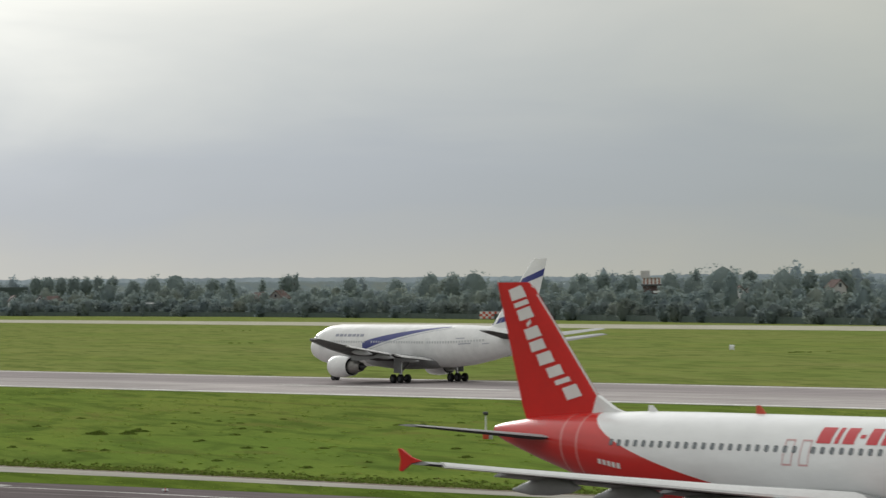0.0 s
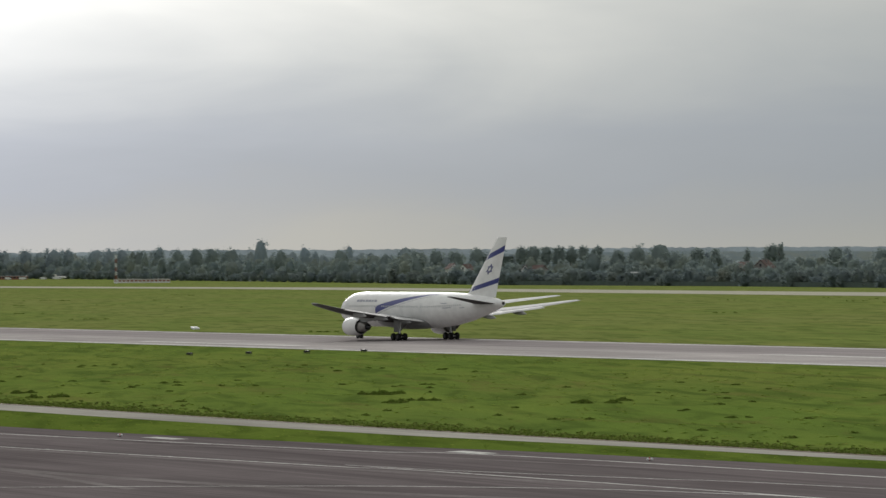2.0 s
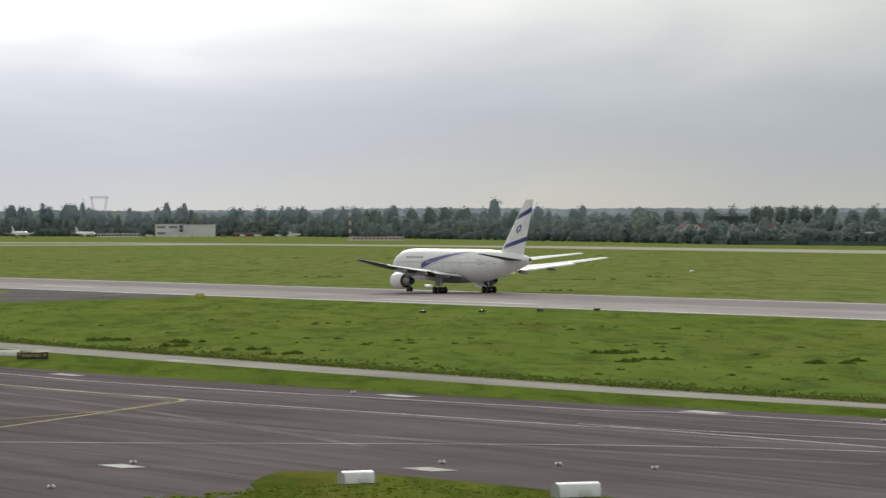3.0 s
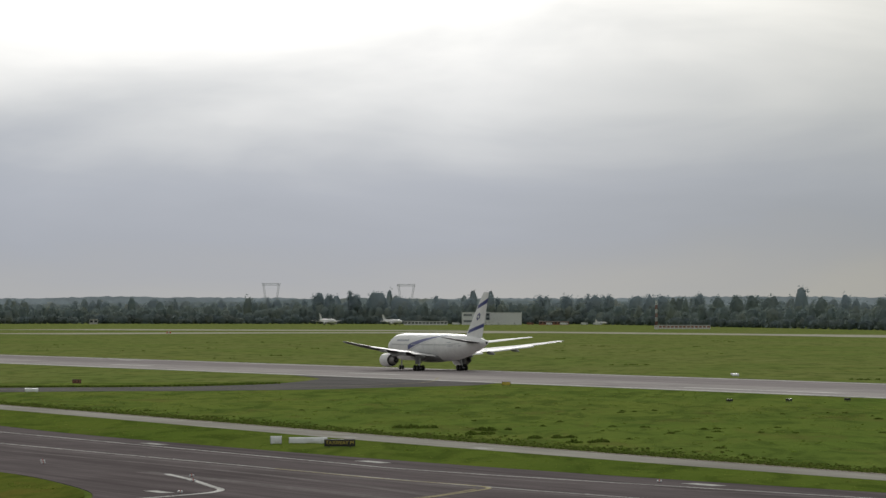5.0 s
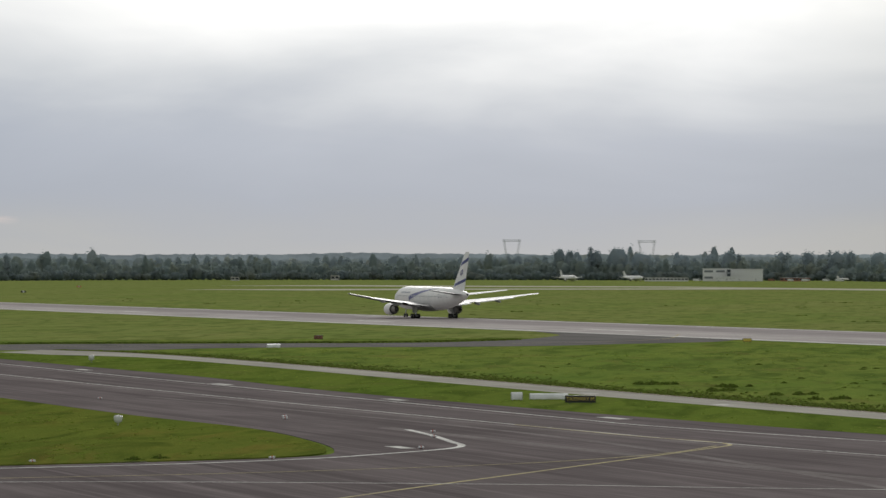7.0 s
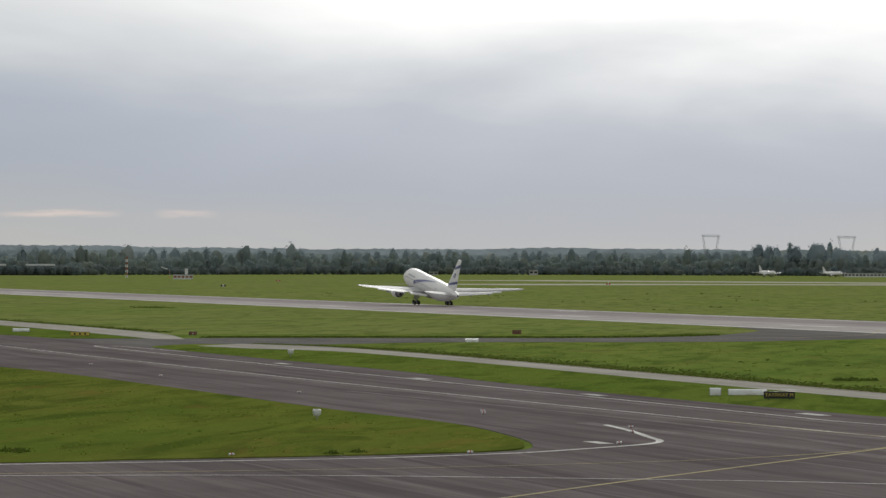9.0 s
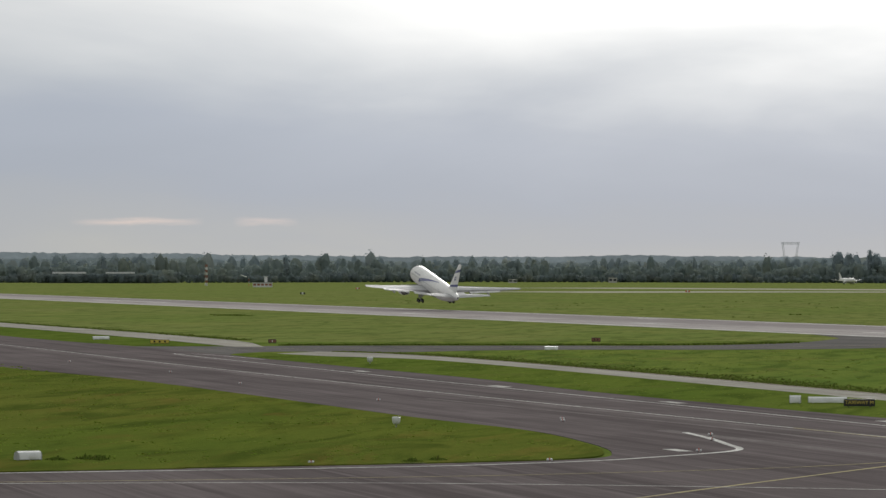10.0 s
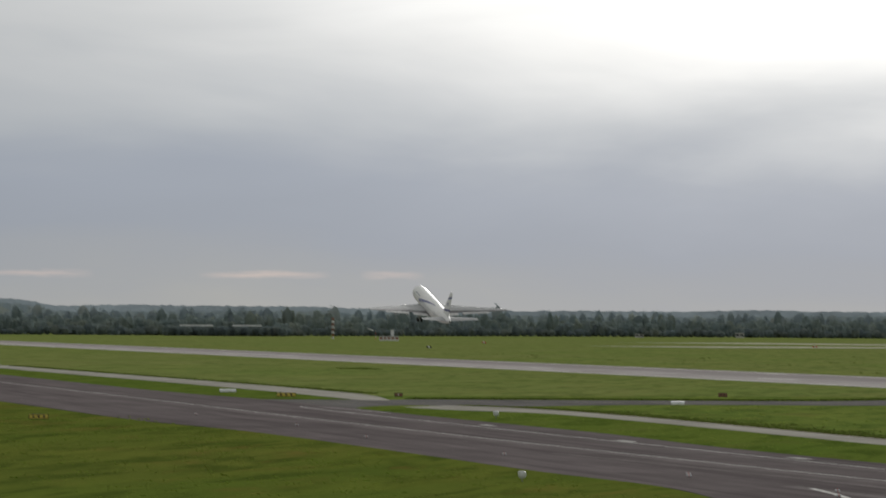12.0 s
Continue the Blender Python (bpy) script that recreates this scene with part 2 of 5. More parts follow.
M = {
    "grass": grass("mown_grass", (0.152, 0.220, 0.044), (0.196, 0.230, 0.055), (0.108, 0.162, 0.036)),
    "grass_far": grass("far_grass", (0.188, 0.240, 0.066), (0.236, 0.250, 0.088), (0.146, 0.190, 0.052), brown=(0.23, 0.21, 0.08)),
    "grass_near": grass("lush_grass", (0.128, 0.170, 0.029), (0.180, 0.175, 0.040), (0.090, 0.126, 0.023), brown=(0.20, 0.135, 0.04)),
    "verge": grass("verge_grass", (0.120, 0.176, 0.031), (0.150, 0.192, 0.037), (0.092, 0.138, 0.026), brown=(0.15, 0.155, 0.045)),
    "asphalt": paved("taxiway_asphalt", (0.168, 0.145, 0.147), (0.104, 0.089, 0.091), 0, 0.8),
    "asphalt_side": paved("exit_asphalt", (0.165, 0.157, 0.153), (0.22, 0.21, 0.20), 0, 0.4),
    "runway": paved("runway_concrete", (0.475, 0.438, 0.428), (0.275, 0.245, 0.25), 7.5, 0.6, (302, 17)),
    "runway_far": paved("far_concrete", (0.46, 0.44, 0.36), (0.36, 0.34, 0.27), 0, 0.4),
    "strip": paved("service_road_concrete", (0.40, 0.38, 0.34), (0.31, 0.29, 0.26), 5.0, 0.4),
    "white_mark": marking("white_marking", (0.78, 0.77, 0.74)),
    "scuffed": marking("scuffed_asphalt", (0.235, 0.212, 0.21), (0.42, 0.56, 1.0)),
    "yellow_mark": marking("yellow_marking", (0.52, 0.46, 0.28)),
    "white": plain("white_paint", (0.78, 0.775, 0.77), 0.46, 0, 0.09, 0.5, 0.35, 0.03),
    "wing_grey": plain("light_grey_paint", (0.36, 0.365, 0.37), 0.6, 0, 0.1, 0.5),
    # grey underside paint, made darker to hold the shade below the wing
    "wing_under_shaded": plain("shaded_grey_paint", (0.095, 0.092, 0.09), 0.8, 0, 0.15, 0.6, 0.05),
    # darker grey for the rear quarter of the upper wing
    "wing_aft": plain("aft_wing_dark_grey", (0.09, 0.088, 0.086), 0.5, 0, 0.2, 0.7),
    "dark_metal": plain("dark_metal", (0.07, 0.07, 0.075), 0.4, 0.6, 0.2, 1.5),
    "nozzle": plain("engine_nozzle_metal", (0.30, 0.285, 0.27), 0.4, 0.4, 0.2, 1.5),
    "steel": plain("bare_steel", (0.5, 0.5, 0.5), 0.3, 1.0, 0.15, 1.5),
    "rubber": plain("tyre_rubber", (0.018, 0.018, 0.018), 0.8, 0, 0.2, 2.0, 0.3),
    "glass_dark": plain("window_dark", (0.03, 0.035, 0.045), 0.12, 0, 0.1, 1.0),
    "window_grey": plain("cabin_window", (0.20, 0.22, 0.235), 0.2, 0, 0.1, 1.0),
    "window_pale": plain("pale_cabin_window", (0.55, 0.56, 0.57), 0.3, 0, 0.1, 1.0),
    "door_line": plain("door_paint", (0.70, 0.70, 0.70), 0.35, 0, 0.06, 0.5),
    "title_pale": plain("pale_blue_lettering", (0.30, 0.31, 0.37), 0.4, 0, 0.05, 0.5),
    "blue": plain("royal_blue_paint", (0.026, 0.034, 0.20), 0.35, 0, 0.06, 0.5, 0.5, 0.3),
    "grey_letter": plain("grey_blue_lettering", (0.33, 0.34, 0.40), 0.4, 0, 0.05, 0.5),
    "red": plain("red_paint", (0.60, 0.017, 0.012), 0.45, 0, 0.08, 0.5, 0.25, 0.0),
    "red_letter": plain("red_lettering", (0.60, 0.05, 0.06), 0.4, 0, 0.05, 0.5),
    "pale_red_line": plain("pale_red_outline", (0.62, 0.36, 0.36), 0.4, 0, 0.05, 0.5),
    "white_letter": plain("white_lettering", (0.75, 0.72, 0.70), 0.4, 0, 0.05, 0.5),
    "black": plain("black_paint", (0.02, 0.02, 0.022), 0.5, 0, 0.15, 2.0),
    "sign_yellow": plain("sign_yellow", (0.62, 0.48, 0.08), 0.5, 0, 0.1, 2.0),
    "orange": plain("signal_red", (0.55, 0.07, 0.03), 0.5, 0, 0.12, 2.0),
    "box_white": plain("white_enamel", (0.70, 0.71, 0.72), 0.45, 0, 0.14, 1.2),
    "board_brown": plain("dull_red_board", (0.22, 0.09, 0.06), 0.6, 0, 0.15, 2.0),
    "cream": plain("pale_render", (0.46, 0.45, 0.44), 0.8, 0, 0.12, 0.15),
    "brick_red": plain("red_brick_roof", (0.30, 0.12, 0.08), 0.8, 0, 0.15, 0.3),
    "roof_tile": plain("dull_roof_tiles", (0.15, 0.108, 0.10), 0.85, 0, 0.2, 0.4, 0.1),
    "wall_dull": plain("dull_render", (0.27, 0.255, 0.25), 0.85, 0, 0.15, 0.3, 0.1),
    "bark": plain("bark", (0.06, 0.05, 0.04), 0.9, 0, 0.2, 0.6),
    "lattice": plain("galvanised_steel", (0.42, 0.45, 0.48), 0.6, 0.0, 0.1, 0.3),
    # ridge colour has aerial haze mixed in, pale and bluish
    "ridge": plain("hazed_ridge_woods", (0.33, 0.385, 0.42), 0.95, 0, 0.2, 0.006, 0.0),
    "cladding": plain("dark_green_cladding", (0.085, 0.11, 0.105), 0.8, 0, 0.15, 0.3, 0.1),
    "earth": plain("bare_earth", (0.13, 0.10, 0.06), 0.9, 0, 0.2, 0.5, 0.1),
}


def foliage(name, a, b):
    def build(n):
        rnd = n.add("ShaderNodeNewGeometry").outputs["Random Per Island"]
        big = n.noise(n.co, 0.055, 4.0, 0.65)
        c = n.mix(n.ramp(big, [(0.38, 0.0), (0.62, 1.0)]), a, b)
        c = n.mix(n.ramp(n.noise(n.co, 0.028, 2.0, 0.5), [(0.55, 0.0), (0.68, 0.6)]), c, (a[0] * 1.25, a[1] * 1.08, a[2] * 0.82))
        c = n.mix(n.ramp(rnd, [(0.0, 0.35), (0.5, 0.0)]), c, tuple(x * 0.76 for x in a))
        c = n.mix(n.ramp(rnd, [(0.86, 0.0), (1.0, 0.35)]), c, (a[0] * 1.5, a[1] * 1.22, a[2] * 0.9))
        n.put(n.bsdf, "Base Color", c)
        # leaves let light through
        thin = n.add("ShaderNodeBsdfTranslucent", Color=c)
        both = n.add("ShaderNodeMixShader", Fac=0.5, i1=n.bsdf.outputs[0], i2=thin.outputs[0])
        out = [k for k in n.tree.nodes if k.type == "OUTPUT_MATERIAL"][0]
        n.put(out, "Surface", both.outputs[0])
    return material(name, build, 0.9, 0, 0.0)


# leaf colours include aerial haze: greyed and blued, palest at the back
M["leaf_front"] = foliage("hazed_front_leaves", (0.212, 0.268, 0.275), (0.248, 0.293, 0.272))
M["leaf_hedge"] = foliage("hazed_hedge_leaves", (0.165, 0.208, 0.222), (0.195, 0.232, 0.222))
M["leaf"] = foliage("hazed_tree_leaves", (0.215, 0.268, 0.275), (0.255, 0.30, 0.275))
M["leaf_far"] = foliage("hazed_far_leaves", (0.275, 0.335, 0.37), (0.31, 0.36, 0.37))


def blades(name, cols):
    """Grass tufts, each of its own tone."""
    def build(n):
        rnd = n.add("ShaderNodeNewGeometry").outputs["Random Per Island"]
        c = n.ramp(rnd, [(i / (len(cols) - 1), k) for i, k in enumerate(cols)])
        n.put(n.bsdf, "Base Color", c)
        thin = n.add("ShaderNodeBsdfTranslucent", Color=c)
        out = [k for k in n.tree.nodes if k.type == "OUTPUT_MATERIAL"][0]
        n.put(out, "Surface", n.add("ShaderNodeMixShader", Fac=0.5, i1=n.bsdf.outputs[0], i2=thin.outputs[0]).outputs[0])
    return material(name, build, 1.0, 0, 0.0)


M["blade"] = blades("grass_blades", [(0.20, 0.30, 0.045), (0.24, 0.34, 0.05), (0.28, 0.35, 0.06), (0.32, 0.33, 0.09)])
M["blade_edge"] = blades("verge_blades", [(0.16, 0.185, 0.055), (0.20, 0.27, 0.06), (0.24, 0.32, 0.07), (0.28, 0.29, 0.10)])
M["blade_dark"] = blades("rough_blades", [(0.15, 0.215, 0.045), (0.18, 0.25, 0.05), (0.20, 0.27, 0.055), (0.23, 0.25, 0.075)])


# ---- building helpers ----
def mesh_of(name, bm, mat, smooth=True):
    me = bpy.data.meshes.new(name)
    bmesh.ops.recalc_face_normals(bm, faces=bm.faces)
    bm.to_mesh(me)
    bm.free()
    for m in (mat if isinstance(mat, (list, tuple)) else (mat,)):
        me.materials.append(m)
    if smooth:
        for p in me.polygons:
            p.use_smooth = True
        me.set_sharp_from_angle(angle=radians(35))
    return me


def part(name, bm, mat, parent=None, label="", smooth=True):
    ob = new(name, mesh_of(name, bm, mat, smooth))
    ob.parent = parent
    return tagged(ob, label)


def thing(name, label, category, m=Matrix(), group=""):
    ob = new(name)
    ob.matrix_basis = m
    return tagged(ob, label, category, group)


def box(bm, cx, cy, cz, sx, sy, sz, bevel=0.0, m=None):
    r = bmesh.ops.create_cube(bm, size=1.0)
    vs = r["verts"]
    bmesh.ops.scale(bm, vec=(sx, sy, sz), verts=vs)
    bmesh.ops.translate(bm, vec=(cx, cy, cz), verts=vs)
    if bevel:
        es = list({e for v in vs for e in v.link_edges})
        g = bmesh.ops.bevel(bm, geom=es, offset=bevel, segments=2, affect="EDGES", profile=0.6)
        vs = list({v for f in g["faces"] for v in f.verts} | {v for v in vs if v.is_valid})
    if m is not None:
        bmesh.ops.transform(bm, matrix=m, verts=vs)
    return vs


def rod(bm, a, b, r0, r1=None, n=10, caps=True):
    a, b = Vector(a), Vector(b)
    q = (b - a).to_track_quat("Z", "Y").to_matrix().to_4x4()
    bmesh.ops.create_cone(bm, cap_ends=caps, segments=n, radius1=r0, radius2=r0 if r1 is None else r1, depth=(b - a).length,
                          matrix=Matrix.Translation((a + b) / 2) @ q)


def loft(bm, rings, close=True, cap=True):
    """Rings of equal length, skinned one to the next."""
    rows = [[bm.verts.new(p) for p in ring] for ring in rings]
    n = len(rows[0])
    for a, b in zip(rows, rows[1:]):
        for i in range(n if close else n - 1):
            j = (i + 1) % n
            bm.faces.new((a[i], a[j], b[j], b[i]))
    if cap:
        bm.faces.new(rows[0][::-1])
        bm.faces.new(rows[-1])
    return rows


def bmnew():
    return bmesh.new()


def flat(name, pts, z, mat, label, category="", kind="structure", thick=0.3):
    """A level sheet with a real edge, from its outline."""
    area = sum(a[0] * b[1] - b[0] * a[1] for a, b in zip(pts, pts[1:] + pts[:1]))
    pts = list(pts) if area > 0 else list(pts)[::-1]
    n = len(pts)
    verts = [(p[0], p[1], z) for p in pts] + [(p[0], p[1], z - thick) for p in pts]
    faces = []
    for a, b, c in tessellate_polygon([[Vector((p[0], p[1], 0)) for p in pts]]):
        u, v, w = (Vector(pts[k]) for k in (a, b, c))
        faces.append((a, b, c) if (v - u).cross(w - u) > 0 else (a, c, b))
    faces += [(i + n, (i + 1) % n + n, (i + 1) % n, i) for i in range(n)]
    me = bpy.data.meshes.new(name)
    me.from_pydata(verts, [], faces)
    me.materials.append(mat)
    return tagged(new(name, me), label, category, kind=kind)


def stripe(name, pts, width, z, mat, label):
    """A painted line along a run of points."""
    bm = bmnew()
    left, right = [], []
    for i, p in enumerate(pts):
        a, b = Vector(pts[max(i - 1, 0)]), Vector(pts[min(i + 1, len(pts) - 1)])
        d = (b - a).normalized() * width / 2
        left.append(bm.verts.new((p[0] - d.y, p[1] + d.x, z)))
        right.append(bm.verts.new((p[0] + d.y, p[1] - d.x, z)))
    for i in range(len(pts) - 1):
        bm.faces.new((left[i], right[i], right[i + 1], left[i + 1]))
    return tagged(part(name, bm, mat, None, "", False), label, "marking", kind="structure")


def curve_pts(pts, steps=8):
    """A smooth run through the points."""
    p = [Vector(q) for q in pts]
    p = [p[0] * 2 - p[1]] + p + [p[-1] * 2 - p[-2]]
    out = []
    for i in range(1, len(p) - 2):
        a, b, c, d = p[i - 1:i + 3]
        for k in range(steps):
            t = k / steps
            out.append(tuple(0.5 * (2 * b + (c - a) * t + (2 * a - 5 * b + 4 * c - d) * t * t + (3 * b - a - 3 * c + d) * t ** 3)))
    return out + [tuple(p[-2])]


def edge_y(run, x):
    for a, b in zip(run, run[1:]):
        if min(a[0], b[0]) <= x <= max(a[0], b[0]):
            return a[1] + (b[1] - a[1]) * (x - a[0]) / (b[0] - a[0] or 1)
    return run[-1][1]


# ---- ground, runway, taxiways ----
def make_ground():
    bm = bmnew()
    xs = [-5600, -3500, -2200, -1400, -900, -600, -400, -250, -120, 0, 300, 1500]
    ys = [-1500, -300, 0, 60, 140, 264, 318, 480, 700, 1000, 1600, 2600, 4600]
    grid = [[bm.verts.new((x, y, 0)) for x in xs] for y in ys]
    for j in range(len(ys) - 1):
        for i in range(len(xs) - 1):
            f = bm.faces.new((grid[j][i], grid[j][i + 1], grid[j + 1][i + 1], grid[j + 1][i]))
            f.material_index = 1 if ys[j] >= 318 or (xs[i] < -600 and ys[j] >= 140) else 0
    me = mesh_of("ground", bm, [M["grass"], M["grass_far"]], False)
    tagged(new("ground", me), "wide mown airfield grass with dry patches", "grass", kind="structure")


make_ground()
flat("runway", [(-2900, 262), (400, 262), (400, 316.5), (-2900, 316.5)], 0.03, M["runway"], "pale concrete runway with dark rubber streaks", "runway")
W1, Y1 = M["white_mark"], M["yellow_mark"]
stripe("road_far", [(500, 640), (-300, 730), (-786, 810), (-1106, 875), (-1525, 960), (-1790, 1005), (-2300, 1010)], 75, 0.03, M["runway_far"], "pale far runway beyond the grass")
stripe("road_far", [(-2060, 640), (-2120, 800), (-2100, 985)], 120, 0.04, M["runway_far"], "pale far taxiway beyond the grass")
stripe("road_far", [(-2640, 850), (-2500, 930), (-2350, 1030)], 150, 0.035, M["runway_far"], "pale far taxiway beyond the grass")

# taxiway parallel to the runway, with the stub to the apron and the exit to the runway
far_edge = curve_pts([(120, 150), (-60, 143), (-177, 130.5), (-213, 123.5), (-250, 118.5), (-294, 115.5), (-345, 114.6), (-386, 116.6), (-428, 116.4), (-480, 116.2), (-507, 116.8)])
near_edge = [(-445, 76), (-398, 80), (-344, 81), (-289, 81), (-262, 82.2), (-243, 80.2), (-229, 77.2), (-221.5, 73), (-218, 62), (-216, 48), (-214, 37)]
stub_edge = [(-128, 45), (-144.4, 67.7), (-153.5, 73.5), (-159, 77.8), (-155.7, 80.2), (-149.6, 81.5), (-141, 82)]
flat("taxiway", far_edge + [(-568, 116), (-643, 112.6), (-900, 112.6), (-1200, 113.2), (-1200, 66)] + curve_pts(near_edge) + [(-209, -60), (-100, -60)] + curve_pts(stub_edge) + [(120, 86)],
     0.04, M["asphalt"], "dark asphalt taxiway with pale wear streaks", "taxiway")
exit_east = curve_pts([(-507, 116.7), (-517, 120), (-527, 127), (-527, 134), (-521, 142), (-533, 162), (-535, 180), (-532, 193), (-533, 206), (-535, 216), (-543, 228), (-556, 250), (-572, 262)])
exit_west = curve_pts([(-662, 262), (-628, 253), (-612, 246), (-583, 228), (-566, 210), (-562, 196), (-564, 182), (-567, 160), (-569, 143), (-566, 134), (-566, 127), (-568, 115.9)])
flat("exit_road", exit_east + exit_west, 0.02, M["asphalt_side"], "grey asphalt exit between taxiway and runway", "taxiway")
road_far_edge = curve_pts([(140, 146), (-100, 142), (-184, 139.6), (-233, 137.3), (-300, 137.6), (-371, 139.5), (-430, 141.3), (-480, 141.8), (-509, 139.4), (-526, 134)])
road_near_edge = curve_pts([(140, 140), (-100, 139), (-184, 136.6), (-228, 132.6), (-300, 132), (-355, 133.2), (-430, 135.6), (-472, 135.6), (-486, 133), (-498, 127.8), (-514, 125)])
flat("soil_edge", [(-2900, 316.5), (400, 316.5), (400, 318.4), (-2900, 318.4)], 0.02, M["earth"], "bare brown soil along the runway edge", "soil")
flat("soil_edge", road_far_edge + [(x, y + 1.3) for x, y in road_far_edge[::-1]], 0.055, M["earth"], "bare brown soil along the service road", "soil")
flat("service_road", road_far_edge + road_near_edge[::-1], 0.06, M["strip"], "narrow pale concrete service road", "road")
flat("service_road", [(-560, 134.2), (-590, 139.5), (-612, 141.8), (-685, 143), (-796, 141), (-960, 137), (-1200, 134), (-1200, 127), (-900, 128), (-742, 130.8), (-626, 131.6), (-562, 130)], 0.06, M["strip"], "narrow pale concrete service road", "road")
flat("verge", road_near_edge + [(-522, 126), (-514, 121)] + far_edge[::-1], 0.05, M["verge"], "lush grass verge beside the taxiway", "grass")
flat("verge", [(-568, 129.8), (-626, 131.4), (-742, 130.6), (-900, 127.8), (-1200, 126.8), (-1200, 113), (-900, 112.4), (-643, 112.4), (-596, 114), (-568, 119.5)], 0.05, M["verge"], "lush grass verge beside the taxiway", "grass")
flat("grass_island", curve_pts([(-897, 68), (-600, 73)] + [(x - 0.4, y - 0.4) for x, y in near_edge] + [(-209.5, -58)]) + [(-900, -58)], 0.09, M["grass_near"], "bright green grass island beside the taxiway", "grass")
flat("grass_island", [(-100, -58)] + curve_pts([(x + 0.4, y - 0.4) for x, y in stub_edge]) + [(118, 85.4), (118, -58)], 0.09, M["grass_near"], "bright green grass island beside the taxiway", "grass")

# painted lines
stripe("taxi_edge_line", curve_pts([(60, 140), (-169, 126), (-205, 119.3), (-252, 111.2), (-279, 110.4), (-384, 109.8), (-440, 110), (-509, 110.5), (-514, 112.5), (-508, 114.2), (-480, 115.2)]), 0.32, 0.05, W1, "white taxiway edge line")
taxi_run = curve_pts([(40, 122), (-161, 112.3), (-189, 109.3), (-226, 104.4), (-259, 102.4), (-355, 99.5), (-450, 98.5), (-571, 98.8), (-860, 98)])
stripe("taxi_line", taxi_run, 0.28, 0.05, W1, "pale taxiway centre line")
stripe("lead_line", curve_pts([(-158, 40), (-172, 53.7), (-187, 67), (-200.4, 79.4), (-218.4, 96), (-224.5, 101.5), (-227.5, 103.6), (-232.3, 104), (-241.9, 102.8), (-262, 102.2)]), 0.32, 0.055, Y1, "curved yellow taxiway lead line")
stripe("cross_line", curve_pts([(-206, 10), (-202.5, 35), (-198.5, 54), (-189, 73.5), (-183, 82), (-176, 93), (-168, 103), (-155, 111), (-130, 114), (20, 121)]), 0.26, 0.056, W1, "thin white line across the taxiway stub")
stripe("cross_line", curve_pts([(-204, 30), (-203.8, 54.9), (-205.4, 68.4), (-209.5, 82.6), (-217, 94), (-226, 102)]), 0.24, 0.057, Y1, "thin pale yellow line across the stub")
stripe("corner_line", curve_pts([(-256.2, 91.8), (-246.9, 90.2), (-237, 88), (-232.5, 87), (-229.5, 85.6), (-227, 83.4), (-223, 78.5), (-219.2, 73.2), (-216.2, 66), (-214.5, 58), (-213, 37), (-209, -50)]), 0.5, 0.058, W1, "bright white corner line round the grass island")
stripe("merge_line", curve_pts([(-189, 110.6), (-182.7, 111.6), (-173.4, 114.1), (-166.1, 116.4), (-159, 118.7), (-130, 124)]), 0.2, 0.059, W1, "thin white line merging with the edge line")
stripe("exit_line", curve_pts([(-545, 118), (-549, 140), (-551, 170), (-550.5, 186), (-549, 205), (-556, 225), (-580, 252), (-625, 275)]), 0.3, 0.034, Y1, "yellow exit line towards the runway")
for x0, x1, y in ((-813, -790, 279), (-680, -655, 280), (-527, -478, 272.5), (-387, -343, 287), (-897, -880, 308), (-1010, -985, 280), (-1490, -1350, 288)):
    stripe("runway_mark", [(x0, y), (x1, y + 0.4)], 2.6, 0.045, W1, "worn white runway mark")
for y in (263.4, 315.2):
    stripe("runway_edge_line", [(-2900, y), (400, y)], 2.0, 0.042, W1, "white runway edge line")
W2 = M["scuffed"]
for level, (run, wide) in enumerate((([(-161, 111.2), (-189, 108.2), (-226, 103.2), (-259, 101), (-355, 98.2), (-450, 97.2), (-571, 97.4), (-860, 96.4)], 1.1), ([(-170, 123.5), (-205, 117.6), (-252, 109.4), (-384, 108.2), (-500, 108.8)], 0.7),
                  ([(-150, 104), (-170, 97), (-200, 93), (-260, 91.5)], 1.4), ([(-175, 90), (-220, 96), (-262, 97.5), (-330, 94)], 0.8))):
    stripe("wear_streak", curve_pts(run), wide, 0.0425 + 0.0018 * level, W2, "pale worn tyre streak on the asphalt")
for i in range(26):
    x = -152 - i * 13.0
    flat("inset_light", [(x + 0.2 * math.cos(a * 1.0472), (112.5 if x > -165 else edge_y(taxi_run, x)) + 0.2 * math.sin(a * 1.0472)) for a in range(6)], 0.068, M["white_mark"], "pale inset light flush in the taxiway", "light", thick=0.01)


def mark(x, y, sx, sy, turn=0.0, mat="white_plate", name="painted_mark", label="worn white painted rectangle on the tarmac"):
    c, s = math.cos(radians(turn)), math.sin(radians(turn))
    pts = [(x + c * u * sx / 2 - s * v * sy / 2, y + s * u * sx / 2 + c * v * sy / 2) for u, v in ((-1, -1), (1, -1), (1, 1), (-1, 1))]
    flat(name, pts, 0.066, M[mat], label, "marking", thick=0.008)


M["white_plate"] = marking("white_plate", (0.66, 0.65, 0.62))
for x, y, sx, sy in ((-166.3, 72.6, 3.3, 1.5), (-157, 84, 3.4, 1.7), (-230.5, 82.1, 3.8, 1.1), (-363.5, 110.9, 6.0, 1.2), (-315.4, 111.9, 5.5, 1.2), (-270.6, 113.6, 5.5, 1.3), (-226, 118.5, 5.0, 1.4), (-196.8, 124, 4.6, 1.5),
                     (-421, 112.2, 6, 1.2)):
    mark(x, y, sx * 0.85, sy * 0.85)
for x, y in ((-294.5, 133.5), (-325.8, 134.4)):
    mark(x, y, 2.6, 1.1)

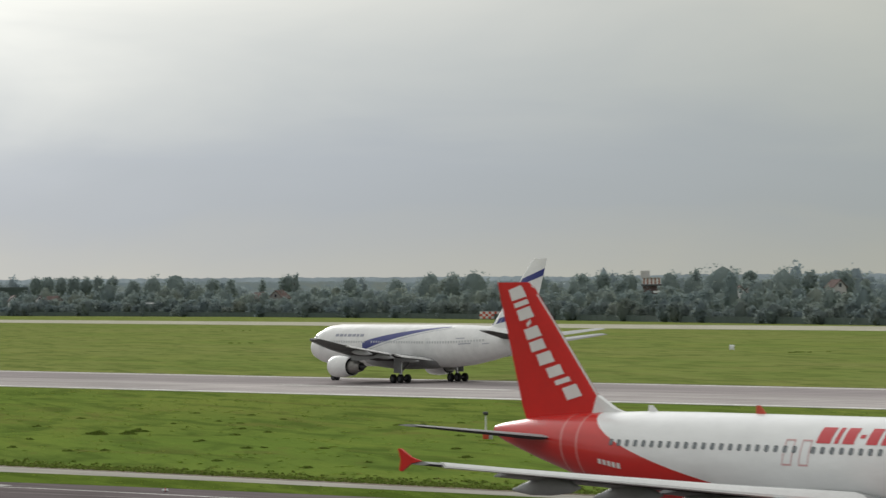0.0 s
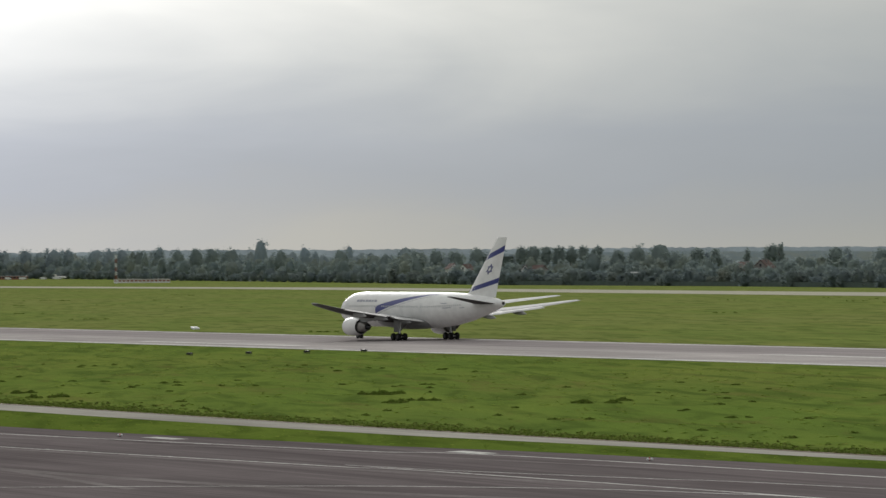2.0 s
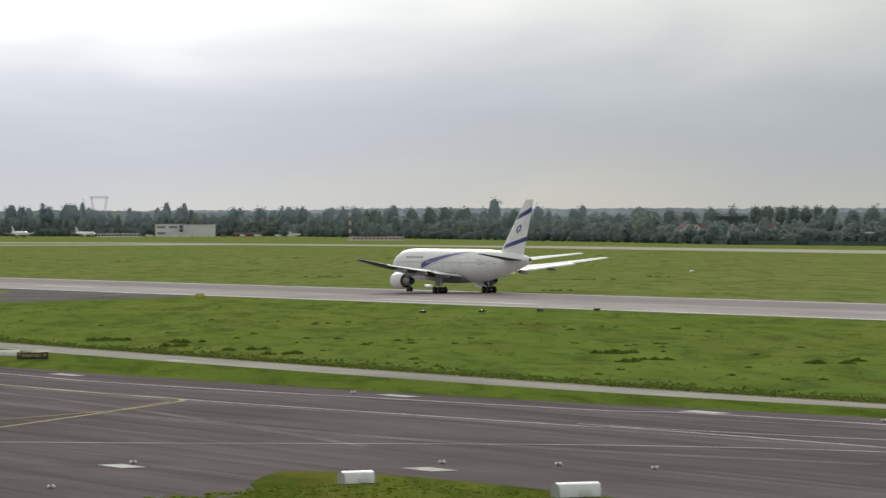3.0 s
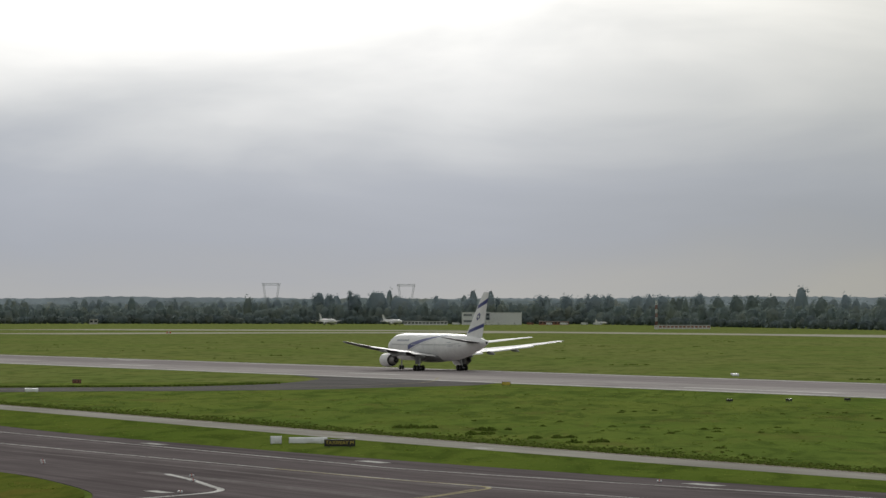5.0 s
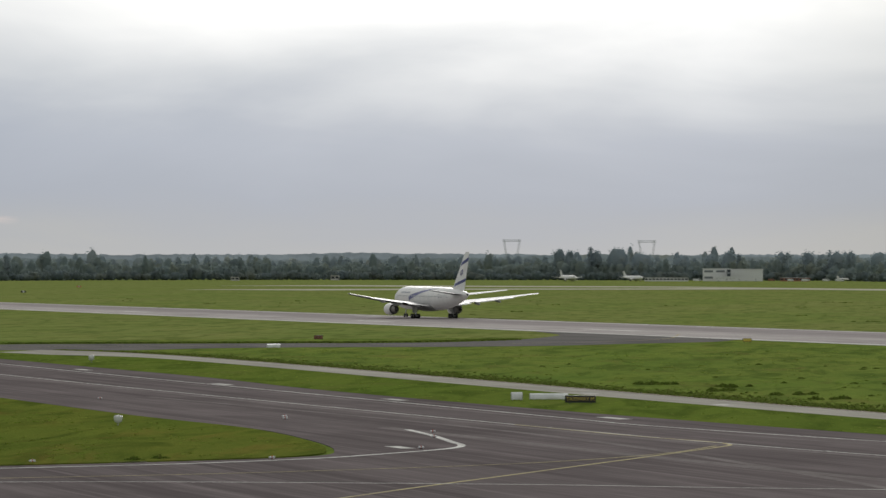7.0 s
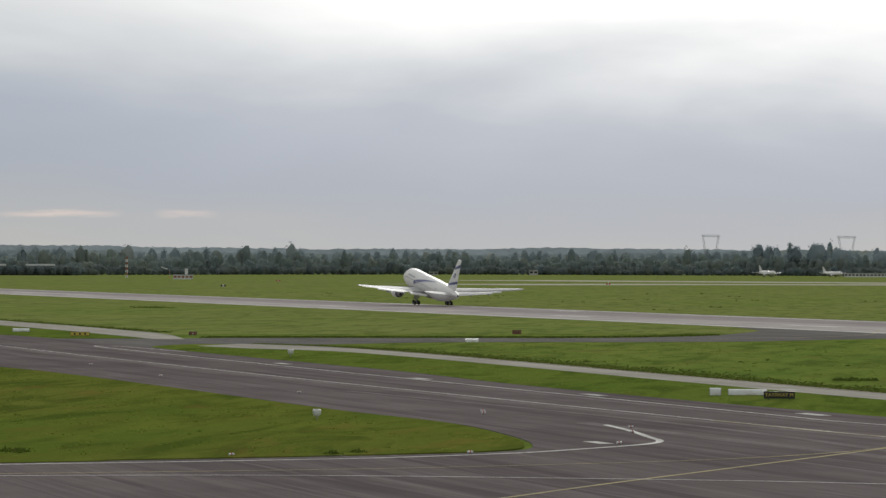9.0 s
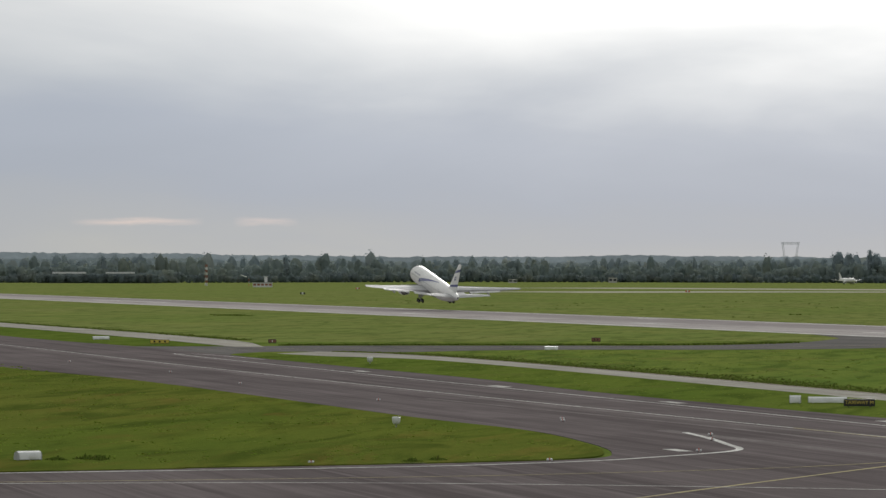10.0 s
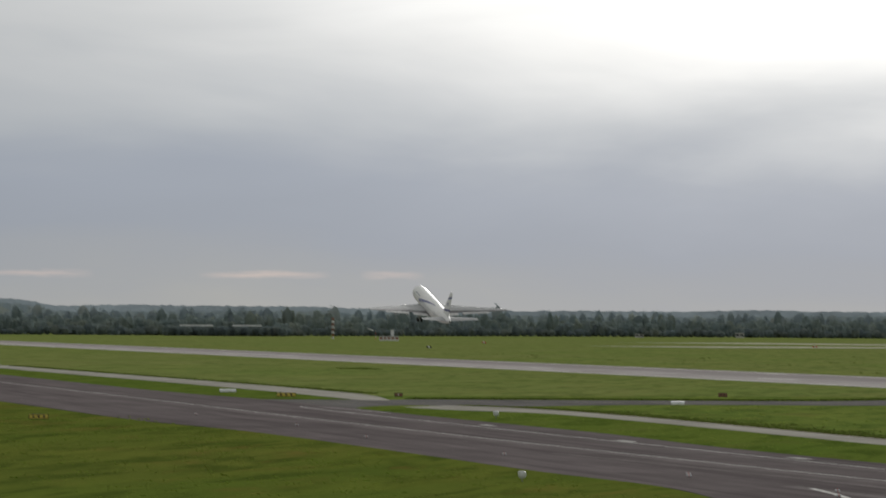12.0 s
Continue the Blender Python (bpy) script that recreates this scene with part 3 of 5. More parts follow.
# ---- rising land and woods far off ----
BELT = [(40, 1150), (44, 1230), (47, 1400), (50, 1640), (54, 1980), (57.5, 2250), (60, 2750), (62, 3300), (64, 4130), (68, 4270), (72, 4300), (75, 4050), (78, 3640), (82, 3560), (87, 3300)]


def belt(az):
    """Distance of the woods' foot in a direction, degrees left of north."""
    for a, b in zip(BELT, BELT[1:]):
        if az <= b[0]:
            return a[1] + (b[1] - a[1]) * (az - a[0]) / (b[0] - a[0])
    return BELT[-1][1]


BALLS = {}


def ball(level):
    """Corners and faces of a unit ball."""
    if level not in BALLS:
        bm = bmnew()
        bmesh.ops.create_icosphere(bm, subdivisions=level, radius=1.0)
        bm.verts.index_update()
        BALLS[level] = ([v.co.copy() for v in bm.verts], [[v.index for v in f.verts] for f in bm.faces])
        bm.free()
    return BALLS[level]


def bough(verts, faces, rng, x, y, z, rx, rz, level=2, rough=0.2):
    """One uneven mass of leaves."""
    n, seed = len(verts), rng.random() * 90
    pts, tris = ball(level)
    for c in pts:
        k = 0.92 + rough * 1.4 * noise.noise((c.x * 1.9 + seed, c.y * 1.9, c.z * 1.9)) + rough * (rng.random() - 0.5)
        verts.append((x + c.x * rx * k, y + c.y * rx * k, max(0.02, z + c.z * rz * k)))
    faces.extend([[i + n for i in f] for f in tris])


def crown(verts, faces, rng, x, y, h, w, lobes, poplar=False, foot=0.12, leaf=0.9):
    """A tree's crown: a leafy core, and sprays of leaves heaped round it in rounded boughs with a ragged rim."""
    z0 = h * foot
    rx = w * (0.22 if poplar else 0.40)
    cz, rz = (z0 + h * 0.94) / 2, (h * 0.94 - z0) / 2
    bough(verts, faces, rng, x, y, cz, rx * 0.97, rz * 0.98, 2, 0.2)
    heaps = [(0.0, 0.0, cz, rx * 1.04, rz * 1.03)]
    for k in range(lobes * 2):
        a, t = rng.random() * 6.283, rng.uniform(-0.6, 0.78)
        flank = math.sqrt(1 - t * t) * rx
        r = w * (rng.uniform(0.06, 0.10) if poplar else rng.uniform(0.10, 0.2))
        heaps.append((flank * math.cos(a), flank * math.sin(a), min(cz + t * rz, h - r * (1.8 if poplar else 0.9)), r, r * (1.8 if poplar else 0.9)))
    for i, (hx, hy, hz, hr, hv) in enumerate(heaps):
        for k in range(lobes * 9 if i == 0 else 10):
            a, t = rng.random() * 6.283, rng.uniform(-0.7, 1.0)
            q = math.sqrt(1 - t * t) * hr * rng.uniform(0.85, 1.12)
            px, py, pz = x + hx + q * math.cos(a), y + hy + q * math.sin(a), max(0.1, hz + t * hv * rng.uniform(0.9, 1.08))
            n, size = len(verts), leaf * rng.uniform(0.6, 1.3)
            for c in range(3):
                u, v = rng.random() * 6.283, rng.uniform(-1, 1)
                g = math.sqrt(1 - v * v) * size
                verts.append((px + g * math.cos(u), py + g * math.sin(u), pz + v * size * 0.8))
            faces.append((n, n + 1, n + 2))


def joined(name, verts, faces, mat, label, category):
    me = bpy.data.meshes.new(name)
    me.from_pydata(verts, [], faces)
    me.materials.append(mat)
    if category == "trees":
        me.shade_smooth()
    return tagged(new(name, me), label, category, kind="stuff")


def polar(az, d):
    return Vector((-d * math.sin(radians(az)), d * math.cos(radians(az))))


def make_woods():
    rng = random.Random(7)
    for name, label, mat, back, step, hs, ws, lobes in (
            ("hedge", "dense dark hedge in front of the woods, haze in its colour", "leaf_hedge", 0, 4.5, (5.0, 9.8), (6, 12), 3),
            ("woods", "belt of broadleaf trees behind the airfield, green greyed by painted haze", "leaf_front", 45, 6.5, (9.5, 15), (7, 14), 4),
            ("woods", "taller trees of the belt, green greyed by painted haze", "leaf", 110, 7, (12, 18.5), (8, 15), 4),
            ("woods", "trees at the back of the belt, paled to grey-green by painted haze", "leaf_far", 200, 8, (16, 22), (9, 17), 4)):
        v, f = [], []
        az = 40.0
        while az < 87:
            d = belt(az)
            k = 0.78 + d / 9000
            az += math.degrees(step * k * (0.75 if az < 58 else 1.0) / d) * rng.uniform(0.6, 1.4)
            p = polar(az, d + back + rng.uniform(-20, 20))
            if p.length > 4750:
                p = p.normalized() * 4750
            lump = 0.86 + 0.34 * (noise.noise((az * 1.7, back, 0)) + 0.6 * noise.noise((az * 6.1, back, 5)))
            lump = max(0.72, lump) * ((1.05 + 0.12 * min(1.0, max(0.0, (53 - az) / 3))) if az < 58.5 else 1.32 + 0.18 * min(1.0, max(0.0, (69 - az) / 1.5)) * min(1.0, (az - 58.5) / 5))
            h = rng.uniform(*hs) * k * (lump if name != "hedge" else 1.0)
            tall = rng.random()
            pop = name != "hedge" and tall < 0.025 and az > 69
            crown(v, f, rng, p.x, p.y, h * (1.1 if pop else (1.25 if az > 69 else 1.12) if tall > 0.92 else 1.0), rng.uniform(*ws) * k * (0.8 if az < 58 else 1.0), lobes * 2 if az < 59 else lobes, pop, -0.1 if name == "hedge" else 0.0, 0.75 + d / 4500)
        joined(name, v, f, M[mat], label, "trees")


make_woods()


def single_tree(az, d, h, w, poplar, lobes, label):
    rng = random.Random(int(az * 100))
    v, f = [], []
    crown(v, f, rng, 0, 0, h, w, lobes, poplar, 0.12 if poplar else max(0.12, 1 - 1.5 * w / h), 0.7 + d / 4500)
    root = thing("tree", label, "tree", Matrix.Translation((*polar(az, d), 0)), "tall trees on the skyline")
    me = bpy.data.meshes.new("crown")
    me.from_pydata(v, [], f)
    # far crowns take the leaf colour with more haze in it
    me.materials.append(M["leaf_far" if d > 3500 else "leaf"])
    me.shade_smooth()
    c = new("crown", me)
    c.parent = root
    bm = bmnew()
    rod(bm, (0, 0, 0), (0.2, 0, h * 0.5), 0.03 * h, 0.012 * h, 8)
    for k in range(5):
        a = k * 1.3
        rod(bm, (0.1, 0, h * (0.25 + 0.05 * k)), (math.cos(a) * w * 0.25, math.sin(a) * w * 0.25, h * (0.45 + 0.07 * k)), 0.012 * h, 0.005 * h, 6)
    part("trunk", bm, M["bark"], root)


# (direction, degrees up to the top, degrees across) of the trees that stand above the belt
NEAR_TREES = [(58.3, 0.284, 0.22), (58.0, 0.262, 0.22), (57.7, 0.306, 0.23), (58.61, 0.257, 0.28), (55.6, 0.255, 0.23), (55.32, 0.345, 0.28), (54.98, 0.329, 0.32), (54.76, 0.244, 0.23), (54.44, 0.264, 0.18), (54.16, 0.257, 0.17),
              (53.32, 0.325, 0.16), (52.39, 0.28, 0.22), (51.72, 0.267, 0.25), (51.22, 0.347, 0.34), (50.55, 0.359, 0.38), (50.88, 0.328, 0.25), (49.6, 0.33, 0.3), (48.93, 0.314, 0.36), (48.64, 0.331, 0.2), (48.25, 0.337, 0.23),
              (47.66, 0.352, 0.33), (47.29, 0.316, 0.36), (46.88, 0.43, 0.6), (46.47, 0.351, 0.17), (45.97, 0.389, 0.5), (45.59, 0.336, 0.2), (45.32, 0.309, 0.33), (45.07, 0.354, 0.25)]
NEAR_TREES += [(55.92 + 0.185 * i, 0.318, 0.17) for i in range(7)]
FAR_TREES = [(68.04, 0.344, 0.18), (67.87, 0.321, 0.18), (67.48, 0.321, 0.15), (67.17, 0.361, 0.31), (66.81, 0.283, 0.35), (66.23, 0.24, 0.29), (65.8, 0.263, 0.2), (65.53, 0.306, 0.23), (64.76, 0.304, 0.18), (64.35, 0.3, 0.17),
             (63.94, 0.313, 0.28), (63.73, 0.299, 0.17), (63.3, 0.305, 0.31), (63.13, 0.303, 0.22), (62.94, 0.305, 0.22), (62.4, 0.327, 0.17), (62.13, 0.299, 0.2), (61.85, 0.317, 0.2), (61.61, 0.318, 0.22), (61.36, 0.312, 0.28), (60.6, 0.29, 0.25), (59.7, 0.28, 0.25)]
POPLARS = [(53.69, 0.264, 0.1), (53.41, 0.29, 0.1), (53.2, 0.362, 0.13), (47.27, 0.391, 0.13), (65.38, 0.277, 0.08), (64.05, 0.314, 0.08), (67.57, 0.395, 0.09), (76.2, 0.27, 0.09), (78.9, 0.25, 0.09)]
for run, pop in ((NEAR_TREES, False), (FAR_TREES, False), (POPLARS, True)):
    for az, up, wide in run:
        d = belt(az) + (130 if az < 59 else 60)
        single_tree(az, d, 11.3 + d * math.tan(radians(up)), d * radians(wide) * (2.0 if pop else 1.3), pop, 9, "tall slim poplar above the woods" if pop else "tall broad tree standing above the woods")


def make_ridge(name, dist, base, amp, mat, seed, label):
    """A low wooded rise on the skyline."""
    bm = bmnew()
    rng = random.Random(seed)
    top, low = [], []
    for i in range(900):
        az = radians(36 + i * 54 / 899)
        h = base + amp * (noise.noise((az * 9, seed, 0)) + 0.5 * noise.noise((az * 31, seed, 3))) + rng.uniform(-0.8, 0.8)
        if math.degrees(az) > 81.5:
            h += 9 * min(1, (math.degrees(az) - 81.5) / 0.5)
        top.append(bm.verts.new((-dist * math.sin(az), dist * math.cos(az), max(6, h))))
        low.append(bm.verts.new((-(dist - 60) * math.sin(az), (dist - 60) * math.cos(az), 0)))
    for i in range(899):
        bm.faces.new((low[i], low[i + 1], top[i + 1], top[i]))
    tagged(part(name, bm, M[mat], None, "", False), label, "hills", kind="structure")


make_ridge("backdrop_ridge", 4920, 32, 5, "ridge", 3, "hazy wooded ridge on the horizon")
make_ridge("backdrop_woods", 4860, 26, 6, "leaf_far", 9, "woods below the ridge, paled to grey-green by painted haze")


# ---- aircraft ----
class Airliner:
    """Builds one twin-engined airliner, nose along +x, main wheels on z = 0 at x = 0. s runs back from the nose."""

    def __init__(self, spec):
        self.k = spec
        self.g = spec["gear_s"]

    def body_at(self, s):
        """Half width, half height and centre height of the fuselage at s."""
        P = self.k["profile"]
        for a, b in zip(P, P[1:]):
            if a[0] <= s <= b[0]:
                t = (s - a[0]) / (b[0] - a[0])
                return [a[i] + (b[i] - a[i]) * t for i in (1, 2, 3)]
        return list(P[0 if s < P[0][0] else -1][1:])

    def skin(self, s, ang, out=0.0):
        """A point on the fuselage: ang in degrees up from level, side +1 left."""
        ry, rz, zc = self.body_at(s)
        a = radians(ang)
        return (self.g - s, (ry + out) * math.cos(a), zc + (rz + out) * math.sin(a))

    def fuselage(self):
        bm = bmnew()
        P = self.k["profile"]
        ss = []
        for a, b in zip(P, P[1:]):
            n = 2 if b[0] - a[0] < 3 else 4
            ss += [a[0] + (b[0] - a[0]) * i / n for i in range(n)]
        ss.append(P[-1][0])
        rings = []
        for s in ss:
            rings.append([self.skin(s, 360 * i / 40) for i in range(40)])
        loft(bm, rings)
        return bm

    def patch(self, edge, steps=24, out=0.012, side=1):
        """A painted band that follows the fuselage: edge(t) gives s, lower and upper angle."""
        bm = bmnew()
        rows = []
        for i in range(steps + 1):
            s, lo, hi = edge(i / steps)
            row = []
            for j in range(7):
                x, y, z = self.skin(s, lo + (hi - lo) * j / 6, out)
                row.append((x, y * side, z))
            rows.append(row)
        loft(bm, rows, close=False, cap=False)
        return bm

    def foil(self, stations, thick=0.11, upright=False, flip=1):
        """A wing or fin: stations of (span, s of leading edge, s of trailing edge, height)."""
        bm = bmnew()
        prof = [(1, 0), (0.75, 0.28), (0.45, 0.48), (0.2, 0.46), (0.06, 0.28), (0, 0), (0.06, -0.2), (0.2, -0.32), (0.45, -0.34), (0.75, -0.2)]
        rings = []
        for sp, le, te, h in stations:
            c = te - le
            ring = []
            for u, v in prof:
                x, d = self.g - (le + u * c), v * thick * c
                ring.append((x, d * 0.8, h) if upright else (x, flip * sp, h + d))
            rings.append(ring)
        loft(bm, rings)
        bmesh.ops.recalc_face_normals(bm, faces=bm.faces)
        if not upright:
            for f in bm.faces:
                # downward faces take the grey with underside shade painted in
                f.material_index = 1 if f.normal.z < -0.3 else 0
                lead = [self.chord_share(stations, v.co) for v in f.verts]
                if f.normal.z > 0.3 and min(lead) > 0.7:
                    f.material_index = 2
        return bm

    def chord_share(self, stations, co):
        """How far back on the chord a point of a wing lies, 0 to 1."""
        _, le, te, _ = min(stations, key=lambda st: abs(st[0] - abs(co.y)))
        return (self.g - co.x - le) / (te - le)

    def lathe(self, prof, x0, y, z, n=28, cap=False):
        bm = bmnew()
        loft(bm, [[(x0 - s, y + r * math.cos(6.28318 * i / n), z + r * math.sin(6.28318 * i / n)) for i in range(n)] for s, r in prof], cap=cap)
        return bm

    def wheel(self, x, y, r, w, parent):
        bm = bmnew()
        prof = [(-w / 2, r * 0.55), (-w / 2, r * 0.86), (-w * 0.36, r * 0.97), (0, r), (w * 0.36, r * 0.97), (w / 2, r * 0.86), (w / 2, r * 0.55)]
        loft(bm, [[(x + q * math.cos(6.28318 * i / 20), y + o, r + q * math.sin(6.28318 * i / 20)) for i in range(20)] for o, q in prof])
        tyre = part("tyre", bm, M["rubber"], parent)
        bm = bmnew()
        rod(bm, (x, y - w * 0.52, r), (x, y + w * 0.52, r), r * 0.5, n=14)
        part("rim", bm, M["dark_metal"], tyre, "dark wheel rim")

    def build(self, name, label, category, m, group=""):
        k, root = self.k, thing(name, label, category, m, group)
        part("fuselage", self.fuselage(), k["body_mat"], root, k["body_label"])
        for side in (1, -1):
            w = part("wing", self.foil([(a, b, c, d) for a, b, c, d in k["wing"]], 0.105, flip=side), [M["wing_grey"], M["wing_under_shaded"], k["wing_aft_mat"]], root, "swept light grey wing")
            # extended flaps, dark strips drawing the shade of their gaps, track fairings
            for i, (y0, y1, drop) in enumerate(k["flaps"]):
                bm = bmnew()
                rings = []
                for y in (y0, y1):
                    le, te, h = self.wing_at(y)
                    ch = (te - le) * 0.12 + 0.25
                    rings.append([(self.g - te + 0.35, side * y, h + 0.02), (self.g - te + 0.15, side * y, h + 0.09), (self.g - te - ch * 0.6, side * y, h - drop * 0.55 + 0.05), (self.g - te - ch, side * y, h - drop),
                                  (self.g - te - ch * 0.5, side * y, h - drop * 0.62 - 0.06), (self.g - te + 0.25, side * y, h - 0.14)])
                loft(bm, rings)
                part("flap", bm, M["wing_grey" if k["bright_slat"] is False else "flap_grey"], w)
                # dark strip laid on the wing top for the shade in the flap gap
                bm = bmnew()
                rings = []
                for y in (y0, (y0 + y1) / 2, y1):
                    le, te, h = self.wing_at(y)
                    rings.append([(self.g - te + u, side * y, h + 0.118 * u + v) for u, v in ((1.0, 0.0), (1.0, 0.02), (0.42, 0.02), (0.42, 0.0))])
                loft(bm, rings)
                part("gap_shade_strip", bm, M["dark_metal"], w, "dark strip painting the shaded gap before the flap")
            for y in k["fairings"]:
                le, te, h = self.wing_at(y)
                bm = bmnew()
                c = self.g - te
                prof = [(-2.2, 0.03), (-1.6, 0.2), (-0.4, 0.3), (0.8, 0.24), (1.9, 0.04)]
                loft(bm, [[(c - s, side * y + r * 0.8 * math.cos(6.283 * i / 12), h - 0.38 - 0.12 * max(s, 0) + r * 1.25 * math.sin(6.283 * i / 12)) for i in range(12)] for s, r in prof])
                part("flap_fairing", bm, M["wing_grey"], w)
            # bright slat along the leading edge
            bm = bmnew()
            rings = []
            for i in range(9):
                y = k["slat"][0] + (k["slat"][1] - k["slat"][0]) * i / 8
                le, te, h = self.wing_at(y)
                c = max(te - le, 2.9)
                rings.append([(self.g - le - u * c + 0.12, side * y, h + v * c - 0.03) for u, v in ((0.10, 0.05), (0.03, 0.035), (-0.015, 0.0), (-0.02, -0.02), (0.02, -0.03), (0.05, 0.0))])
            loft(bm, rings)
            part("slat", bm, M["steel"] if k["bright_slat"] else M["white"], w)
            part("tailplane", self.foil([(a, b, c, d) for a, b, c, d in k["stab"]], 0.09, flip=side), [M["wing_grey"], M["wing_under_shaded"], M["wing_grey"]], root, "grey swept tailplane")
            # engine
            ey, ez, es, er, el = k["engine"]
            x0 = self.g - es
            eng = part("engine", self.lathe([(0.35, er * 0.72), (0.08, er * 0.86), (0.0, er * 0.93), (0.12, er), (el * 0.3, er * 1.06), (el * 0.65, er * 1.03), (el, er * 0.9), (el * 0.99, er * 0.86), (el * 0.8, er * 0.84)], x0, side * ey, ez), k["engine_mat"], root, k["engine_label"])
            # black ring across the fan duct, its inner shade given as paint
            part("duct_shade_ring", self.lathe([(el * 0.82, er * 0.85), (el * 0.95, er * 0.845), (el * 0.93, er * 0.6)], x0, side * ey, ez), M["black"], eng, "black ring painting the shaded gap round the engine core")
            part("intake_lip", self.lathe([(0.12, er * 1.005), (-0.02, er * 0.95), (0.02, er * 0.86), (0.2, er * 0.83)], x0, side * ey, ez), M["steel"], eng, "bright metal intake lip")
            part("fan", self.lathe([(0.3, 0.05), (0.55, er * 0.3), (0.75, er * 0.74), (0.85, er * 0.3)], x0, side * ey, ez, cap=True), M["dark_metal"], eng, "dark fan disc")
            part("exhaust", self.lathe([(el * 0.78, er * 0.66), (el * 1.02, er * 0.67), (el * 1.25, er * 0.6), (el * 1.5, er * 0.44), (el * 1.51, er * 0.38), (el * 1.3, er * 0.35)], x0, side * ey, ez, cap=True), M["nozzle"], eng, "grey metal exhaust nozzle")
            part("exhaust_cone", self.lathe([(el * 1.3, er * 0.33), (el * 1.55, er * 0.25), (el * 1.8, 0.04)], x0, side * ey, ez, cap=True), M["dark_metal"], eng)
            bm = bmnew()
            le, te, h = self.wing_at(ey)
            pts = [(es + el * 0.18, ez + er), (le + 0.3, h - 0.1), (te - 1.6, h - 0.3), (es + el * 1.1, ez + er * 0.5), (es + el * 0.75, ez + er * 0.8)]
            loft(bm, [[(self.g - s, side * (ey + o), z) for s, z in pts] for o in (-0.2, 0.2)])
            part("pylon", bm, M["wing_grey"], eng)
            # main gear
            gy, gr = k["gear_y"], k["wheel_r"]
            leg = bmnew()
            rod(leg, (0, side * gy, gr), (0.1, side * (gy - 0.3), k["gear_top"]), 0.19, 0.24, 12)
            rod(leg, (0, side * gy, gr * 2.2), (0.05, side * (gy - 2.0), k["gear_top"] - 0.1), 0.1, n=8)
            for bx in k["bogie"]:
                rod(leg, (bx, side * gy - 0.62, gr), (bx, side * gy + 0.62, gr), 0.1, n=8)
            if len(k["bogie"]) > 1:
                rod(leg, (k["bogie"][0], side * gy, gr), (k["bogie"][-1], side * gy, gr), 0.15, n=8)
            lg = part("main_gear", leg, M["steel"], root, "steel main undercarriage leg")
            for bx in k["bogie"]:
                for o in (-0.57, 0.57):
                    self.wheel(bx, side * gy + o, gr, 0.42, lg)
            bm = bmnew()
            box(bm, 0.1, side * (gy + 0.42), (gr * 2.2 + k["gear_top"]) / 2, 1.5, 0.06, k["gear_top"] - gr * 2.3, 0.02)
            part("gear_door", bm, M["wing_grey"], lg)
        part("fin", self.foil(k["fin"], 0.10, upright=True), k["fin_mat"], root, k["fin_label"])
        ns, nr = k["nose_gear_s"], k["wheel_r"] * 0.78
        bm = bmnew()
        nx = self.g - ns
        rod(bm, (nx, 0, nr), (nx - 0.2, 0, self.body_at(ns)[2] - self.body_at(ns)[1] + 0.3), 0.12, 0.15, 10)
        rod(bm, (nx, -0.32, nr), (nx, 0.32, nr), 0.08, n=8)
        ng = part("nose_gear", bm, M["steel"], root, "steel nose undercarriage leg")
        for o in (-0.3, 0.3):
            self.wheel(nx, o, nr, 0.3, ng)
        # belly fairing
        b0, b1 = k["belly"]
        bm = bmnew()
        rings = []
        for i in range(11):
            t = i / 10
            s = b0 + (b1 - b0) * t
            ry, rz, zc = self.body_at(s)
            e = math.sin(math.pi * t) ** 0.5
            rings.append([(self.g - s, (ry * 0.55 + ry * 0.5 * e) * math.cos(6.283 * j / 18), zc - rz * 0.62 + (rz * 0.2 + rz * 0.3 * e) * math.sin(6.283 * j / 18)) for j in range(18)])
        loft(bm, rings)
        part("belly_fairing", bm, k["belly_mat"], root)
        # cockpit windows
        for side in (1, -1):
            for a0, a1, s0, s1 in k["cockpit"]:
                part("cockpit_window", self.patch(lambda t: (s0 + (s1 - s0) * t, a0, a1), 4, 0.015, side), M["glass_dark"], root)
        # tail cone outlet
        last = k["profile"][-1]
        bm = bmnew()
        rod(bm, (self.g - last[0] - 0.02, 0, last[3]), (self.g - last[0] + 0.3, 0, last[3]), last[1] * 0.7, n=14)
        part("tail_outlet", bm, M["dark_metal"], root, "dark tail outlet")
        return root

    def wing_at(self, y):
        P = self.k["wing"]
        for a, b in zip(P, P[1:]):
            if y <= b[0]:
                t = (y - a[0]) / (b[0] - a[0])
                return [a[i] + (b[i] - a[i]) * t for i in (1, 2, 3)]
        return list(P[-1][1:])

    def fin_at(self, h):
        P = self.k["fin"]
        for a, b in zip(P, P[1:]):
            if a[3] <= h <= b[3]:
                t = (h - a[3]) / (b[3] - a[3])
                return a[1] + (b[1] - a[1]) * t, a[2] + (b[2] - a[2]) * t
        return P[-1][1], P[-1][2]

    def fin_patch(self, quad, side, out=0.02, n=8):
        """A painted patch on the fin: four corners as (share of chord, height), run along the top and bottom edges."""
        bm = bmnew()
        rows = []
        for i in range(n + 1):
            t = i / n
            row = []
            for j in range(5):
                u = j / 4
                q = [(quad[0][c] * (1 - t) + quad[1][c] * t) * (1 - u) + (quad[3][c] * (1 - t) + quad[2][c] * t) * u for c in (0, 1)]
                row.append(self.fin_point(*q, side, out))
            rows.append(row)
        loft(bm, rows, close=False, cap=False)
        return bm

    def fin_point(self, c, h, side, out=0.02):
        le, te = self.fin_at(h)
        ch = te - le
